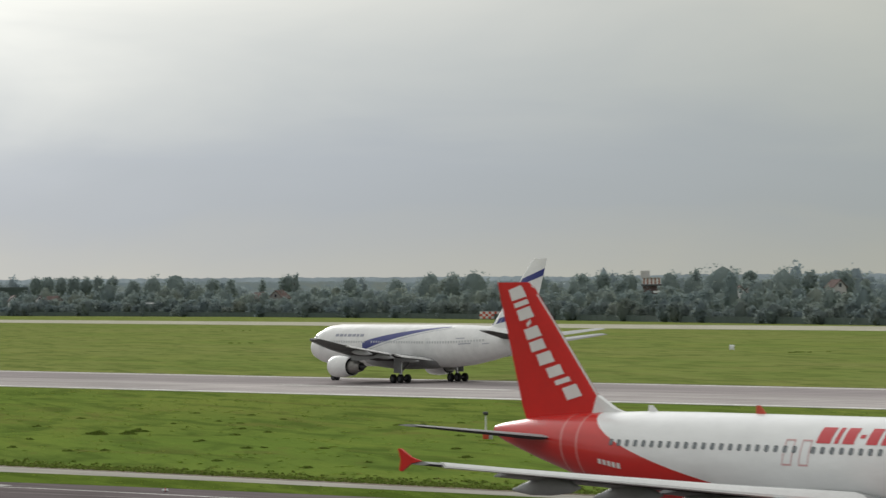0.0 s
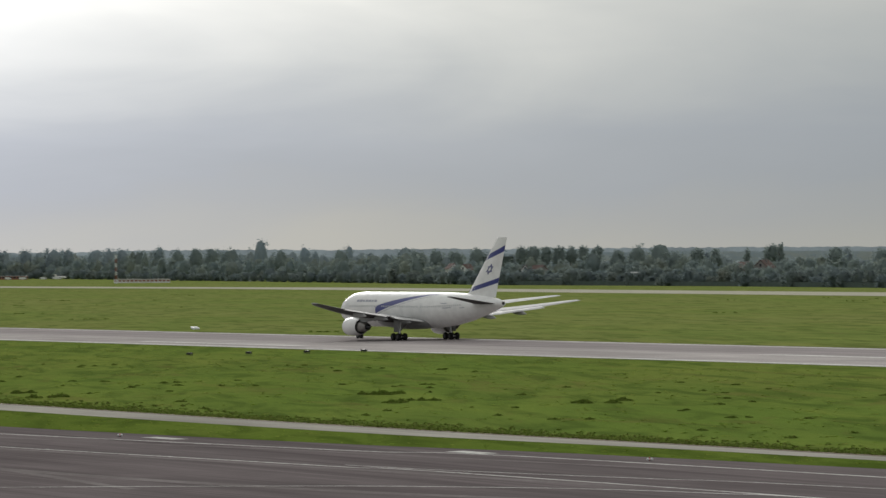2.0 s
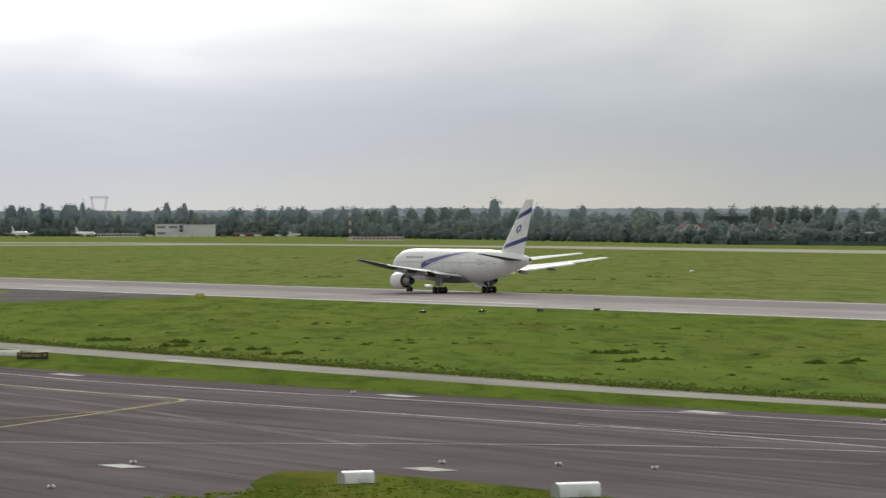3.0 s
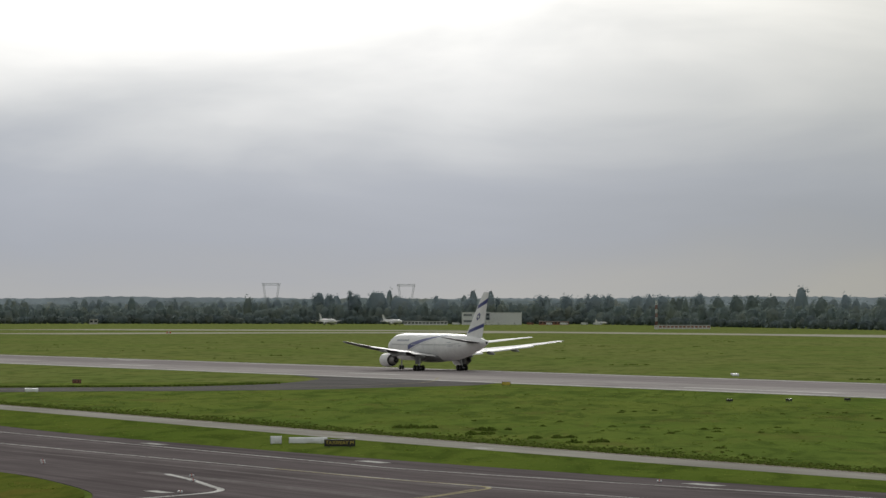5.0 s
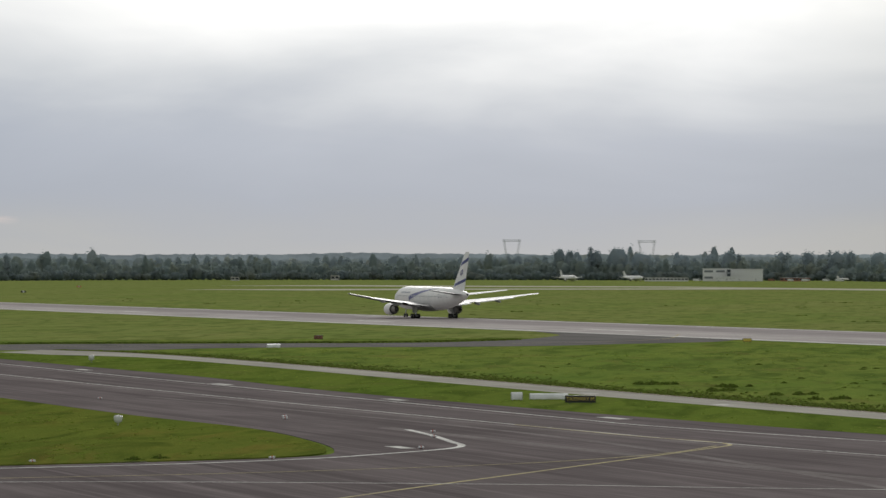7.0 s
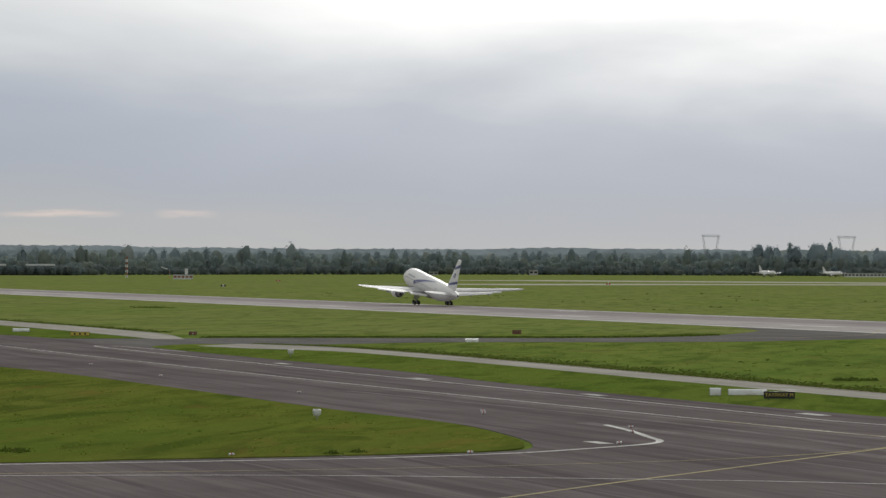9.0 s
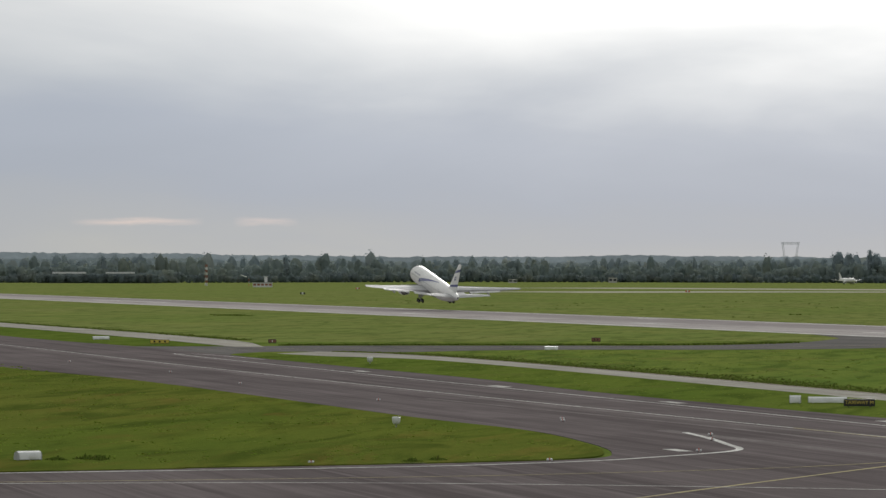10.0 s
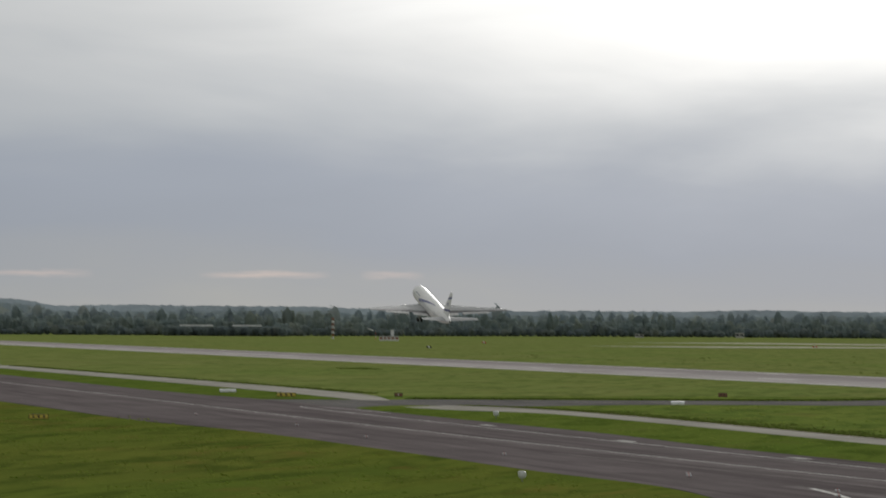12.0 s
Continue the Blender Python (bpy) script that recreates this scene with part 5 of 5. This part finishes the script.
def striped_mast(az, d, h, r, bands, label):
    root = thing("mast", label, "mast", Matrix.Translation((*polar(az, d), 0)))
    for i in range(bands):
        bm = bmnew()
        z0, z1 = h * i / bands, h * (i + 1) / bands
        for a in range(3):
            c, s = r * math.cos(a * 2.094), r * math.sin(a * 2.094)
            rod(bm, (c, s, z0), (c, s, z1), 0.18, n=6)
            c2, s2 = r * math.cos((a + 1) * 2.094), r * math.sin((a + 1) * 2.094)
            for q in range(3):
                u0, u1 = z0 + (z1 - z0) * q / 3, z0 + (z1 - z0) * (q + 1) / 3
                rod(bm, (c, s, u0), (c2, s2, u1), 0.1, n=5)
        part("section", bm, M["brick_red" if i % 2 else "box_white"], root, "red section" if i % 2 else "white section")


striped_mast(63.03, 2780, 20.5, 0.75, 7, "red and white banded lattice mast")
striped_mast(77.38, 3000, 16.4, 1.0, 8, "pale red and white lattice mast")


def pylon(az, d, base_w, top_w, h, label):
    root = thing("pylon", label, "pylon", facing(*polar(az, d)), "power line pylons")
    for s in (-1, 1):
        bm = bmnew()
        a0, a1 = Vector((0, s * base_w / 2, 0)), Vector((0, s * top_w / 2, h))
        for o in (-0.9, 0.9):
            rod(bm, a0 + Vector((0, o, 0)), a1 + Vector((0, o, 0)), 0.22, n=5)
        for k in range(14):
            p, q = a0.lerp(a1, k / 14), a0.lerp(a1, (k + 1) / 14)
            e = 0.9 if k % 2 else -0.9
            rod(bm, p + Vector((0, e, 0)), q + Vector((0, -e, 0)), 0.16, n=4)
        part("leg", bm, M["lattice"], root)
    bm = bmnew()
    for z in (h, h - 2.2):
        rod(bm, (0, -top_w / 2 - 2, z), (0, top_w / 2 + 2, z), 0.22, n=5)
    for k in range(12):
        y0, y1 = -top_w / 2 + top_w * k / 12, -top_w / 2 + top_w * (k + 1) / 12
        rod(bm, (0, y0, h if k % 2 else h - 2.2), (0, y1, h - 2.2 if k % 2 else h), 0.16, n=4)
    part("cross_beam", bm, M["lattice"], root)


pylon(68.74, 4780, 6.0, 19.5, 48.6, "pale lattice portal pylon rising behind the woods")
pylon(66.74, 4780, 6.0, 19.5, 47.6, "pale lattice portal pylon rising behind the woods")


def block(az, d, w, depth, h, label, wall="cream", rows=2, cols=10, roof="wing_grey", red=False, name="airport_building", fascia=0.4, glass="glass_dark", tall=0.45):
    root = thing(name, label, "building", facing(*polar(az, d)))
    bm = bmnew()
    box(bm, -depth / 2, 0, h / 2, depth, w, h)
    part("wall_block", bm, M[wall], root)
    bm = bmnew()
    box(bm, -depth / 2, 0, h + fascia / 2, depth + 0.8, w + 0.8, fascia)
    part("roof", bm, M[roof], root)
    bm = bmnew()
    win = None
    for j in range(rows):
        for i in range(cols):
            if win is None:
                b = bmnew()
                box(b, 0, 0, 0, 0.12, w / cols * 0.72, h / rows * tall)
                win = mesh_of("window", b, M["brick_red"] if red else M[glass], False)
            o = new("window", win)
            o.parent = root
            o.matrix_basis = pose(0.04, -w / 2 + (i + 0.5) * w / cols, (j + 0.58) * h / rows)
    bm.free()
    return root


block(65.33, 3960, 42, 22, 12.2, "plain white airport hall with a flat roof", cols=1, rows=0, wall="box_white", roof="box_white")
block(65.74, 3952, 24, 16, 12.6, "white two-storey airport offices with dark window bands", cols=2, rows=2, wall="box_white", glass="window_grey", tall=0.34, roof="box_white")
block(65.53, 3945, 4, 6, 12.0, "dark glazed stair tower of the airport building", cols=1, rows=3, wall="window_grey", roof="box_white", name="stair_tower", fascia=0.8)
block(65.58, 3935, 20, 8, 4.4, "low white entrance hall of the airport building", cols=6, rows=1, wall="box_white", glass="window_pale", roof="box_white", name="entrance_hall")
block(62.65, 2900, 42, 6, 2.6, "long low pale shed by the mast", wall="box_white", rows=1, cols=14, red=True, name="shed")
block(66.45, 3900, 44, 12, 3.4, "long low white hangar", wall="box_white", rows=1, cols=12, name="shed")
block(64.55, 3920, 30, 10, 3.4, "low reddish brick shed beside the building", wall="brick_red", rows=1, cols=8, name="shed")
block(71.36, 4180, 9, 6, 5.0, "small pale hut at the edge of the field", wall="cream", rows=1, cols=2, name="hut")
block(72.84, 4000, 9, 6, 3.4, "small pale hut at the edge of the field", wall="cream", rows=1, cols=2, name="hut")
block(76.55, 2760, 14, 6, 3.0, "low red and white airfield hut", wall="box_white", rows=1, cols=5, red=True, name="hut")
block(76.5, 2764, 2.2, 3, 7.2, "slim white tower beside the airfield hut", wall="box_white", rows=0, cols=1, roof="box_white", name="tower")
block(79.4, 3560, 30, 10, 8.6, "white roofed hall among the trees", wall="cladding", rows=0, cols=3, roof="box_white", name="hall", fascia=1.6)
block(78.65, 3560, 26, 10, 8.8, "white roofed hall among the trees", wall="cladding", rows=0, cols=3, roof="box_white", name="hall", fascia=1.5)
block(57.0, 2232, 26, 10, 4.2, "low grey shed before the trees", wall="asphalt_side", rows=1, cols=6, name="shed")


block(57.42, 2420, 22, 12, 15.4, "long hall with a dark blue-grey roof among the trees", wall="cladding", rows=0, cols=3, roof="cladding", name="hall", fascia=1.5)
block(55.25, 2090, 16, 9, 6.6, "green shed with a pale roof among the bushes", wall="cladding", rows=0, cols=3, roof="box_white", name="shed", fascia=0.8)


def house(az, d, w, wall_h, roof_h, wall, turn, label):
    """A gabled house among the trees."""
    root = thing("house", label, "house", facing(*polar(az, d), 0, turn), "houses among the trees")
    deep = w * 1.2
    bm = bmnew()
    pts = [(-w / 2, 0), (w / 2, 0), (w / 2, wall_h), (0, wall_h + roof_h), (-w / 2, wall_h)]
    loft(bm, [[(x, y, z) for y, z in pts] for x in (0.0, -deep)])
    part("wall", bm, M[wall], root)
    for s in (-1, 1):
        bm = bmnew()
        pts = [(s * (w / 2 + 0.5), wall_h - 0.4), (0, wall_h + roof_h + 0.05), (0, wall_h + roof_h + 0.35), (s * (w / 2 + 0.5), wall_h - 0.1)]
        loft(bm, [[(x, y, z) for y, z in pts] for x in (0.4, -deep - 0.4)])
        part("roof", bm, M["roof_tile"], root, "dull brown tiled roof slope")
    for y, z in ((-w * 0.25, wall_h * 0.8), (w * 0.25, wall_h * 0.8), (0, wall_h + roof_h * 0.3)):
        bm = bmnew()
        box(bm, 0.02, y, z, 0.12, 1.1, 1.4)
        part("window", bm, M["glass_dark"], root)
    bm = bmnew()
    box(bm, -deep * 0.4, w * 0.2, wall_h + roof_h * 0.9, 0.7, 0.7, roof_h * 0.7)
    part("chimney", bm, M["wall_dull"], root)


for az, back, w, wall_h, roof_h, wall, turn in ((58.03, 40, 6.5, 9.5, 3.0, "box_white", 20), (57.9, 55, 7.5, 8.5, 3.5, "box_white", -30), (57.35, 45, 5.5, 8.5, 3.0, "box_white", 10), (56.98, 45, 4.5, 8.8, 2.4, "box_white", 0), (56.7, 60, 9, 7.0, 4.0, "wall_dull", 35),
                                                (53.66, 60, 9, 8.5, 3.6, "wall_dull", 30), (53.5, 70, 8, 9.5, 3.6, "wall_dull", -25), (46.62, 75, 5, 10.6, 2.4, "box_white", 25), (46.45, 90, 6, 11.0, 2.8, "cream", -20), (45.15, 90, 5, 12.5, 2.4, "cream", 30)):
    house(az, belt(az) + back, w, wall_h, roof_h, wall, turn, {"box_white": "white", "cream": "pale", "wall_dull": "dull grey"}[wall] + " gabled house half hidden by the trees")


def watch_tower(az, d):
    """A tower with a red and white striped cabin above the hedge."""
    root = thing("watch_tower", "tower with a red and white striped cabin above the hedge", "tower", facing(*polar(az, d)))
    bm = bmnew()
    box(bm, -3, -0.6, 6.8, 5.5, 5.6, 13.6, 0.1)
    part("shaft", bm, M["roof_tile"], root, "dull brown brick shaft")
    bm = bmnew()
    box(bm, -3, 0, 13.9, 8.2, 8.2, 0.5, 0.05)
    part("gallery", bm, M["dark_metal"], root, "dark gallery floor")
    bm = bmnew()
    box(bm, -3, 0, 15.4, 7.0, 7.2, 2.4, 0.05)
    part("cabin", bm, M["box_white"], root)
    for i in range(5):
        bm = bmnew()
        box(bm, 0.52, -2.9 + i * 1.45, 15.4, 0.1, 0.62, 2.3)
        part("stripe", bm, M["brick_red"], root, "red stripe")
    bm = bmnew()
    box(bm, -3, 0, 16.75, 7.8, 7.9, 0.3, 0.05)
    part("roof", bm, M["cream"], root)
    bm = bmnew()
    box(bm, -3.5, -2.4, 18.2, 3.4, 3.6, 2.6, 0.08)
    part("roof_hut", bm, M["cream"], root)
    bm = bmnew()
    box(bm, 1.2, 2.2, 11.2, 2.0, 3.0, 0.9, 0.05)
    part("canopy", bm, M["box_white"], root, "white canopy")


watch_tower(47.93, 1500)


def hedge_foot_band():
    """A dark band of upright panels and posts before the hedge."""
    root = thing("fence", "dark green band of panels and posts along the hedge", "fence")
    az = 44.0
    while az < 58.0:
        nxt = az + 0.5
        a, b = polar(az, belt(az) - 26), polar(nxt, belt(nxt) - 26)
        m = Matrix.Translation((*a, 0)) @ (b - a).to_3d().to_track_quat("X", "Z").to_matrix().to_4x4()
        n = (b - a).length
        bm = bmnew()
        box(bm, n / 2, 0, 1.25, n, 0.05, 2.3, 0.0, m)
        part("panel", bm, M["cladding"], root)
        bm = bmnew()
        rod(bm, (*a, 0), (*a, 2.6), 0.09, n=6)
        part("post", bm, M["dark_metal"], root)
        az = nxt


hedge_foot_band()


def van(az, d, length, tone, label):
    root = thing("van", label, "van", facing(*polar(az, d)), "vehicles by the airport building")
    bm = bmnew()
    loft(bm, [[(s * 1.0, y, z) for y, z in ((-length / 2, 0.5), (length / 2, 0.5), (length / 2, 1.5), (length / 2 - 0.9, 2.5), (-length / 2, 2.6))] for s in (-1, 1)])
    part("body", bm, M[tone], root)
    bm = bmnew()
    box(bm, 1.0, length / 2 - 1.5, 1.9, 0.06, 1.2, 0.6, 0.02)
    part("window", bm, M["glass_dark"], root)
    for y in (-length / 2 + 1.0, length / 2 - 1.0):
        for s in (-0.9, 0.9):
            bm = bmnew()
            rod(bm, (s - 0.12, y, 0.42), (s + 0.12, y, 0.42), 0.42, n=14)
            part("wheel", bm, M["rubber"], root)


for az, d, length, tone in ((65.62, 3860, 11, "box_white"), (65.42, 3860, 9, "box_white"), (65.2, 3860, 12, "box_white"), (64.9, 3870, 7, "board_brown"), (64.62, 3870, 6, "box_white"), (64.4, 3870, 8, "box_white"), (64.1, 3870, 7, "box_white"), (63.9, 3870, 9, "box_white"), (66.0, 3870, 8, "box_white")):
    van(az, d, length, tone, ("dull red" if tone == "board_brown" else "white") + " van parked before the airport building")


def windsock(az, d):
    root = thing("windsock", "white windsock on a red and white pole", "windsock", facing(*polar(az, d)))
    for i in range(4):
        bm = bmnew()
        rod(bm, (0, 0, i * 1.8), (0, 0, i * 1.8 + 1.8), 0.16 - 0.02 * i, n=8)
        part("pole", bm, M["orange" if i % 2 == 0 else "box_white"], root)
    bm = bmnew()
    ring = [(math.cos(k * 0.6283), math.sin(k * 0.6283)) for k in range(10)]
    loft(bm, [[(a * r, y, z + b * r) for a, b in ring] for y, z, r in ((-1.6, 6.9, 0.5), (-3.4, 7.4, 0.42), (-5.2, 8.1, 0.32), (-6.6, 8.5, 0.25))])
    part("sock", bm, M["box_white"], root)


windsock(76.75, 2940)


def hall_hedge():
    rng = random.Random(31)
    v, f = [], []
    for i in range(46):
        p = polar(78.15 + i * 0.038 + rng.uniform(-0.02, 0.02), 3535 + rng.uniform(-6, 6))
        crown(v, f, rng, p.x, p.y, rng.uniform(8.2, 9.6), rng.uniform(7, 11), 10, False, -0.1)
    joined("hedge", v, f, M["leaf_hedge"], "dense dark hedge before the white roofed halls, haze in its colour", "trees")


hall_hedge()


def field_light(x, y, tone):
    root = thing("field_marker", "small airfield marker board on a stake", "marker", facing(x, y), "marker boards")
    bm = bmnew()
    rod(bm, (0, 0, 0), (0, 0, 0.9), 0.05, n=6)
    part("stake", bm, M["dark_metal"], root)
    for i in range(3):
        bm = bmnew()
        box(bm, 0, (i - 1) * 0.8, 1.2, 0.15, 0.75, 0.9, 0.03)
        part("panel", bm, M[tone if i != 1 else "box_white"], root)


for x, y, tone in ((-1725, 431.5, "black"), (-2239, 594, "orange"), (-1950, 700, "orange"), (-1150, 292, "box_white")):
    if not 262 < y < 317:
        field_light(x, y, tone)

# concrete cover set in the island's edge
mark(-220.2, 60.6, 4.0, 2.4, 10, "strip", "concrete_cover", "square concrete cover at the grass edge")


# ---- parked aircraft far off ----
PARKED = dict(NARROW, body_mat=M["white"], body_label="white cabin body", fin_mat=M["door_line"], fin_label="greyish tail fin", engine_mat=M["white"], engine_label="white engine nacelle")
parked = Airliner(PARKED).build("parked_airliner", "white parked airliner with greyish tail fin", "airplane", pose(*polar(67.9, 3790), 0, 0, 0, 4) @ Matrix.Scale(0.98, 4), "parked airliners")
copy_thing(parked, pose(*polar(66.94, 3850), 0, 0, 0, 14) @ Matrix.Scale(0.9, 4))


def bizjet(az, d, turn):
    root = thing("small_jet", "small white jet parked by the sheds", "airplane", pose(*polar(az, d), 0, 0, 0, turn))
    A = Airliner(dict(NARROW, gear_s=8.0, profile=[(0, 0.05, 0.05, 1.7), (1, 0.6, 0.6, 1.9), (2.5, 0.95, 1.0, 2.1), (9, 0.95, 1.0, 2.1), (12, 0.6, 0.6, 2.4), (14, 0.15, 0.15, 2.7)]))
    part("fuselage", A.fuselage(), M["white"], root)
    for s in (1, -1):
        part("wing", A.foil([(0.7, 6.5, 9.6, 1.5), (7.0, 9.0, 10.2, 2.0)], 0.1, flip=s), M["white"], root)
        part("tailplane", A.foil([(0.0, 12.6, 14.2, 5.0), (2.8, 13.6, 14.6, 5.1)], 0.09, flip=s), M["white"], root)
        part("engine", A.lathe([(0, 0.4), (0.8, 0.48), (2.2, 0.4), (2.6, 0.3)], A.g - 9.4, s * 1.5, 2.6, 16, True), M["white"], root)
        bm = bmnew()
        rod(bm, (0, s * 1.3, 0), (0, s * 1.0, 1.6), 0.12, n=8)
        part("main_gear", bm, M["dark_metal"], root)
    part("fin", A.foil([(0, 11.0, 13.8, 2.5), (0, 12.6, 14.4, 5.1)], 0.1, upright=True), M["white"], root)
    bm = bmnew()
    rod(bm, (5.5, 0, 0), (5.5, 0, 1.4), 0.1, n=8)
    part("nose_gear", bm, M["dark_metal"], root)


bizjet(63.86, 3990, 35)


# ---- grass tufts ----
def tufts(name, label, mat, spots, seed):
    """Loose tufts of blades; spots gives x, y, height, spread."""
    rng = random.Random(seed)
    v, f = [], []
    for x, y, h, w in spots(rng):
        n = len(v)
        base = []
        for k in range(5):
            a = rng.random() * 6.283
            d = w * rng.random()
            base.append((x + d * math.cos(a), y + d * math.sin(a)))
        for bx, by in base[:4]:
            m = len(v)
            a = rng.random() * 6.283
            q = w * rng.uniform(0.35, 0.7)
            hh = h * rng.uniform(0.55, 1.1)
            v.extend([(bx - q * math.cos(a), by - q * math.sin(a), 0.02), (bx + q * math.cos(a), by + q * math.sin(a), 0.02),
                      (bx + q * 0.6 * math.cos(a + 1), by + q * 0.6 * math.sin(a + 1), hh), (x, y, hh * 0.7)])
            f.extend([(m, m + 1, m + 2), (m, m + 2, m + 3), (m + 1, m + 3, m + 2)])
    joined(name, v, f, M[mat], label, "grass")


def fringe(rng):
    for i in range(22000):
        x = -140 - 385 * rng.random() ** 1.1
        k = 0.6 + 0.8 * noise.noise((x * 0.03, 1, 0)) + 0.4 * noise.noise((x * 0.2, 5, 0))
        yield x, edge_y(road_far_edge, x) + 1.1 + abs(rng.gauss(0, 0.8)) * (0.8 + k) * (2.4 if i % 3 == 0 else 1.0), rng.uniform(0.06, 0.2) * (0.6 + 0.7 * k), rng.uniform(0.12, 0.3)
    for i in range(2500):
        x = rng.uniform(-1000, -615)
        yield x, 142.6 + abs(rng.gauss(0, 1.5)) - (-x - 685) * 0.017 * (x < -685), rng.uniform(0.1, 0.3), 0.4


def exit_fringe(rng):
    """Long dark grass beside the exit road."""
    for i in range(3500):
        p, q = exit_west[rng.randrange(len(exit_west) * 3 // 10, len(exit_west) * 3 // 4)], rng.uniform(2.0, 3.5)
        yield p[0] - q - abs(rng.gauss(0, 1.2)), p[1] + rng.uniform(-2, 4), rng.uniform(0.12, 0.32), 0.35


def clumps(rng):
    """Low weeds, each a compact dark cushion."""
    spots = []
    for i in range(150):
        x, y = rng.uniform(-430, -150), rng.uniform(145, 225)
        if noise.noise((x * 0.02, y * 0.05, 4)) > -0.05:
            spots.append((x, y, rng.uniform(0.2, 0.5), 0.3))
    for cx, cy, n in ((-261.3, 176.5, 5), (-273, 165.5, 3), (-292, 174.6, 3), (-265, 182, 2), (-277, 168.5, 3), (-293, 176, 3), (-226.5, 43, 4), (-221, 63.5, 2), (-330, 150, 5), (-350, 152, 6), (-306, 149, 5), (-317, 151, 4), (-340, 155, 4)):
        spots += [(cx + rng.gauss(0, 1.1), cy + rng.gauss(0, 1.1), rng.uniform(0.35, 0.75), 0.45) for k in range(n)]
    for x, y, size, tall in spots:
        for k in range(int(14 + 50 * size)):
            a, d = rng.random() * 6.283, size * rng.random() ** 0.6
            yield x + d * 1.4 * math.cos(a), y + d * math.sin(a), tall * rng.uniform(0.35, 0.9) * (1.1 - 0.7 * d / size) * (0.5 + size), 0.12
    for i in range(45):
        x, y = rng.uniform(-1500, -450), rng.uniform(330, 800)
        for k in range(int(rng.uniform(3, 9))):
            yield x + rng.gauss(0, 1.2), y + rng.gauss(0, 3.0), rng.uniform(0.15, 0.35), 0.6
    for k in range(160):
        yield -959 + rng.gauss(0, 5), 221 + rng.gauss(0, 2), rng.uniform(0.15, 0.4), 0.4


def meadow(rng):
    for i in range(5000):
        x, y = -140 - 470 * rng.random() ** 1.2, rng.uniform(140, 261)
        if noise.noise((x * 0.05, y * 0.09, 2)) > -0.15:
            if not -612 < x < -520:
                yield x, y, rng.uniform(0.04, 0.08), rng.uniform(0.2, 0.45)


def island(rng):
    for i in range(3000):
        x, y = rng.uniform(-460, -222), rng.uniform(38, 78)
        if noise.noise((x * 0.08, y * 0.14, 8)) > -0.1 and (x < -232 or y < 70):
            yield x, y, rng.uniform(0.12, 0.16), rng.uniform(0.2, 0.4)
    for i in range(2500):
        x, y = rng.uniform(-152, -100), rng.uniform(60, 80)
        yield x + (80 - y) * 0.4, y, rng.uniform(0.13, 0.19), rng.uniform(0.2, 0.4)


def verge_tufts(rng):
    for i in range(900):
        x = rng.uniform(-505, -150)
        lo, hi = edge_y(far_edge, x), edge_y(road_near_edge, x)
        yield x, rng.uniform(lo + 0.3, hi - 0.4), rng.uniform(0.06, 0.10), rng.uniform(0.15, 0.35)


tufts("rough_fringe", "ragged dark grass fringe along the service road", "blade_edge", fringe, 11)
tufts("rough_fringe", "long dark grass beside the exit road", "blade_dark", exit_fringe, 16)
tufts("rough_tufts", "scattered dark weed tufts in the grass", "blade_dark", clumps, 12)
tufts("meadow_grass", "uneven mown grass blades", "blade", meadow, 13)
tufts("island_grass", "uneven grass blades on the islands", "blade", island, 14)
tufts("verge_grass", "short verge grass blades", "blade", verge_tufts, 15)


# ---- motion of the aircraft ----
def motions():
    runs = [(0.0, -382, 0, 0), (0.5, -411, 0, 0), (1.0, -440.7, 0, 0), (1.5, -471, 0, 0), (2.0, -501, 0, 0), (2.5, -531.5, 0, 0), (3.0, -563, 0, 0), (3.5, -596, 0, 0),
            (5.5, -735, 0, 0), (6.0, -769.6, 0, 0), (6.5, -806, 0, 0), (7.0, -844, 0, 0.2), (7.5, -884, 0, 0.5), (8.3, -948, 0, 3.6), (9.0, -1004, 0.3, 8.2), (9.5, -1042.5, 0.85, 9.6),
            (10.0, -1080, 2.3, 10.9), (10.5, -1117, 4.1, 12.0), (11.0, -1158, 6.4, 12.9), (11.5, -1199, 9.2, 14.0), (12.0, -1237, 12.5, 14.8)]
    bank = {8.3: 0.5, 9.0: 1.3, 9.5: 1.5, 10.0: 1.0, 10.5: 0.4}
    walk(wide_jet, [(t, pose(x, 306.8 + 0.32 * t, z, bank.get(t, 0.0), -p, 180)) for t, x, z, p in runs])
    walk(narrow_jet, [(t, pose(-112.3 + 9.6 * t, 110, 0)) for t in (0.0, 3.0, 6.0, 9.0, 12.0)])


motions()
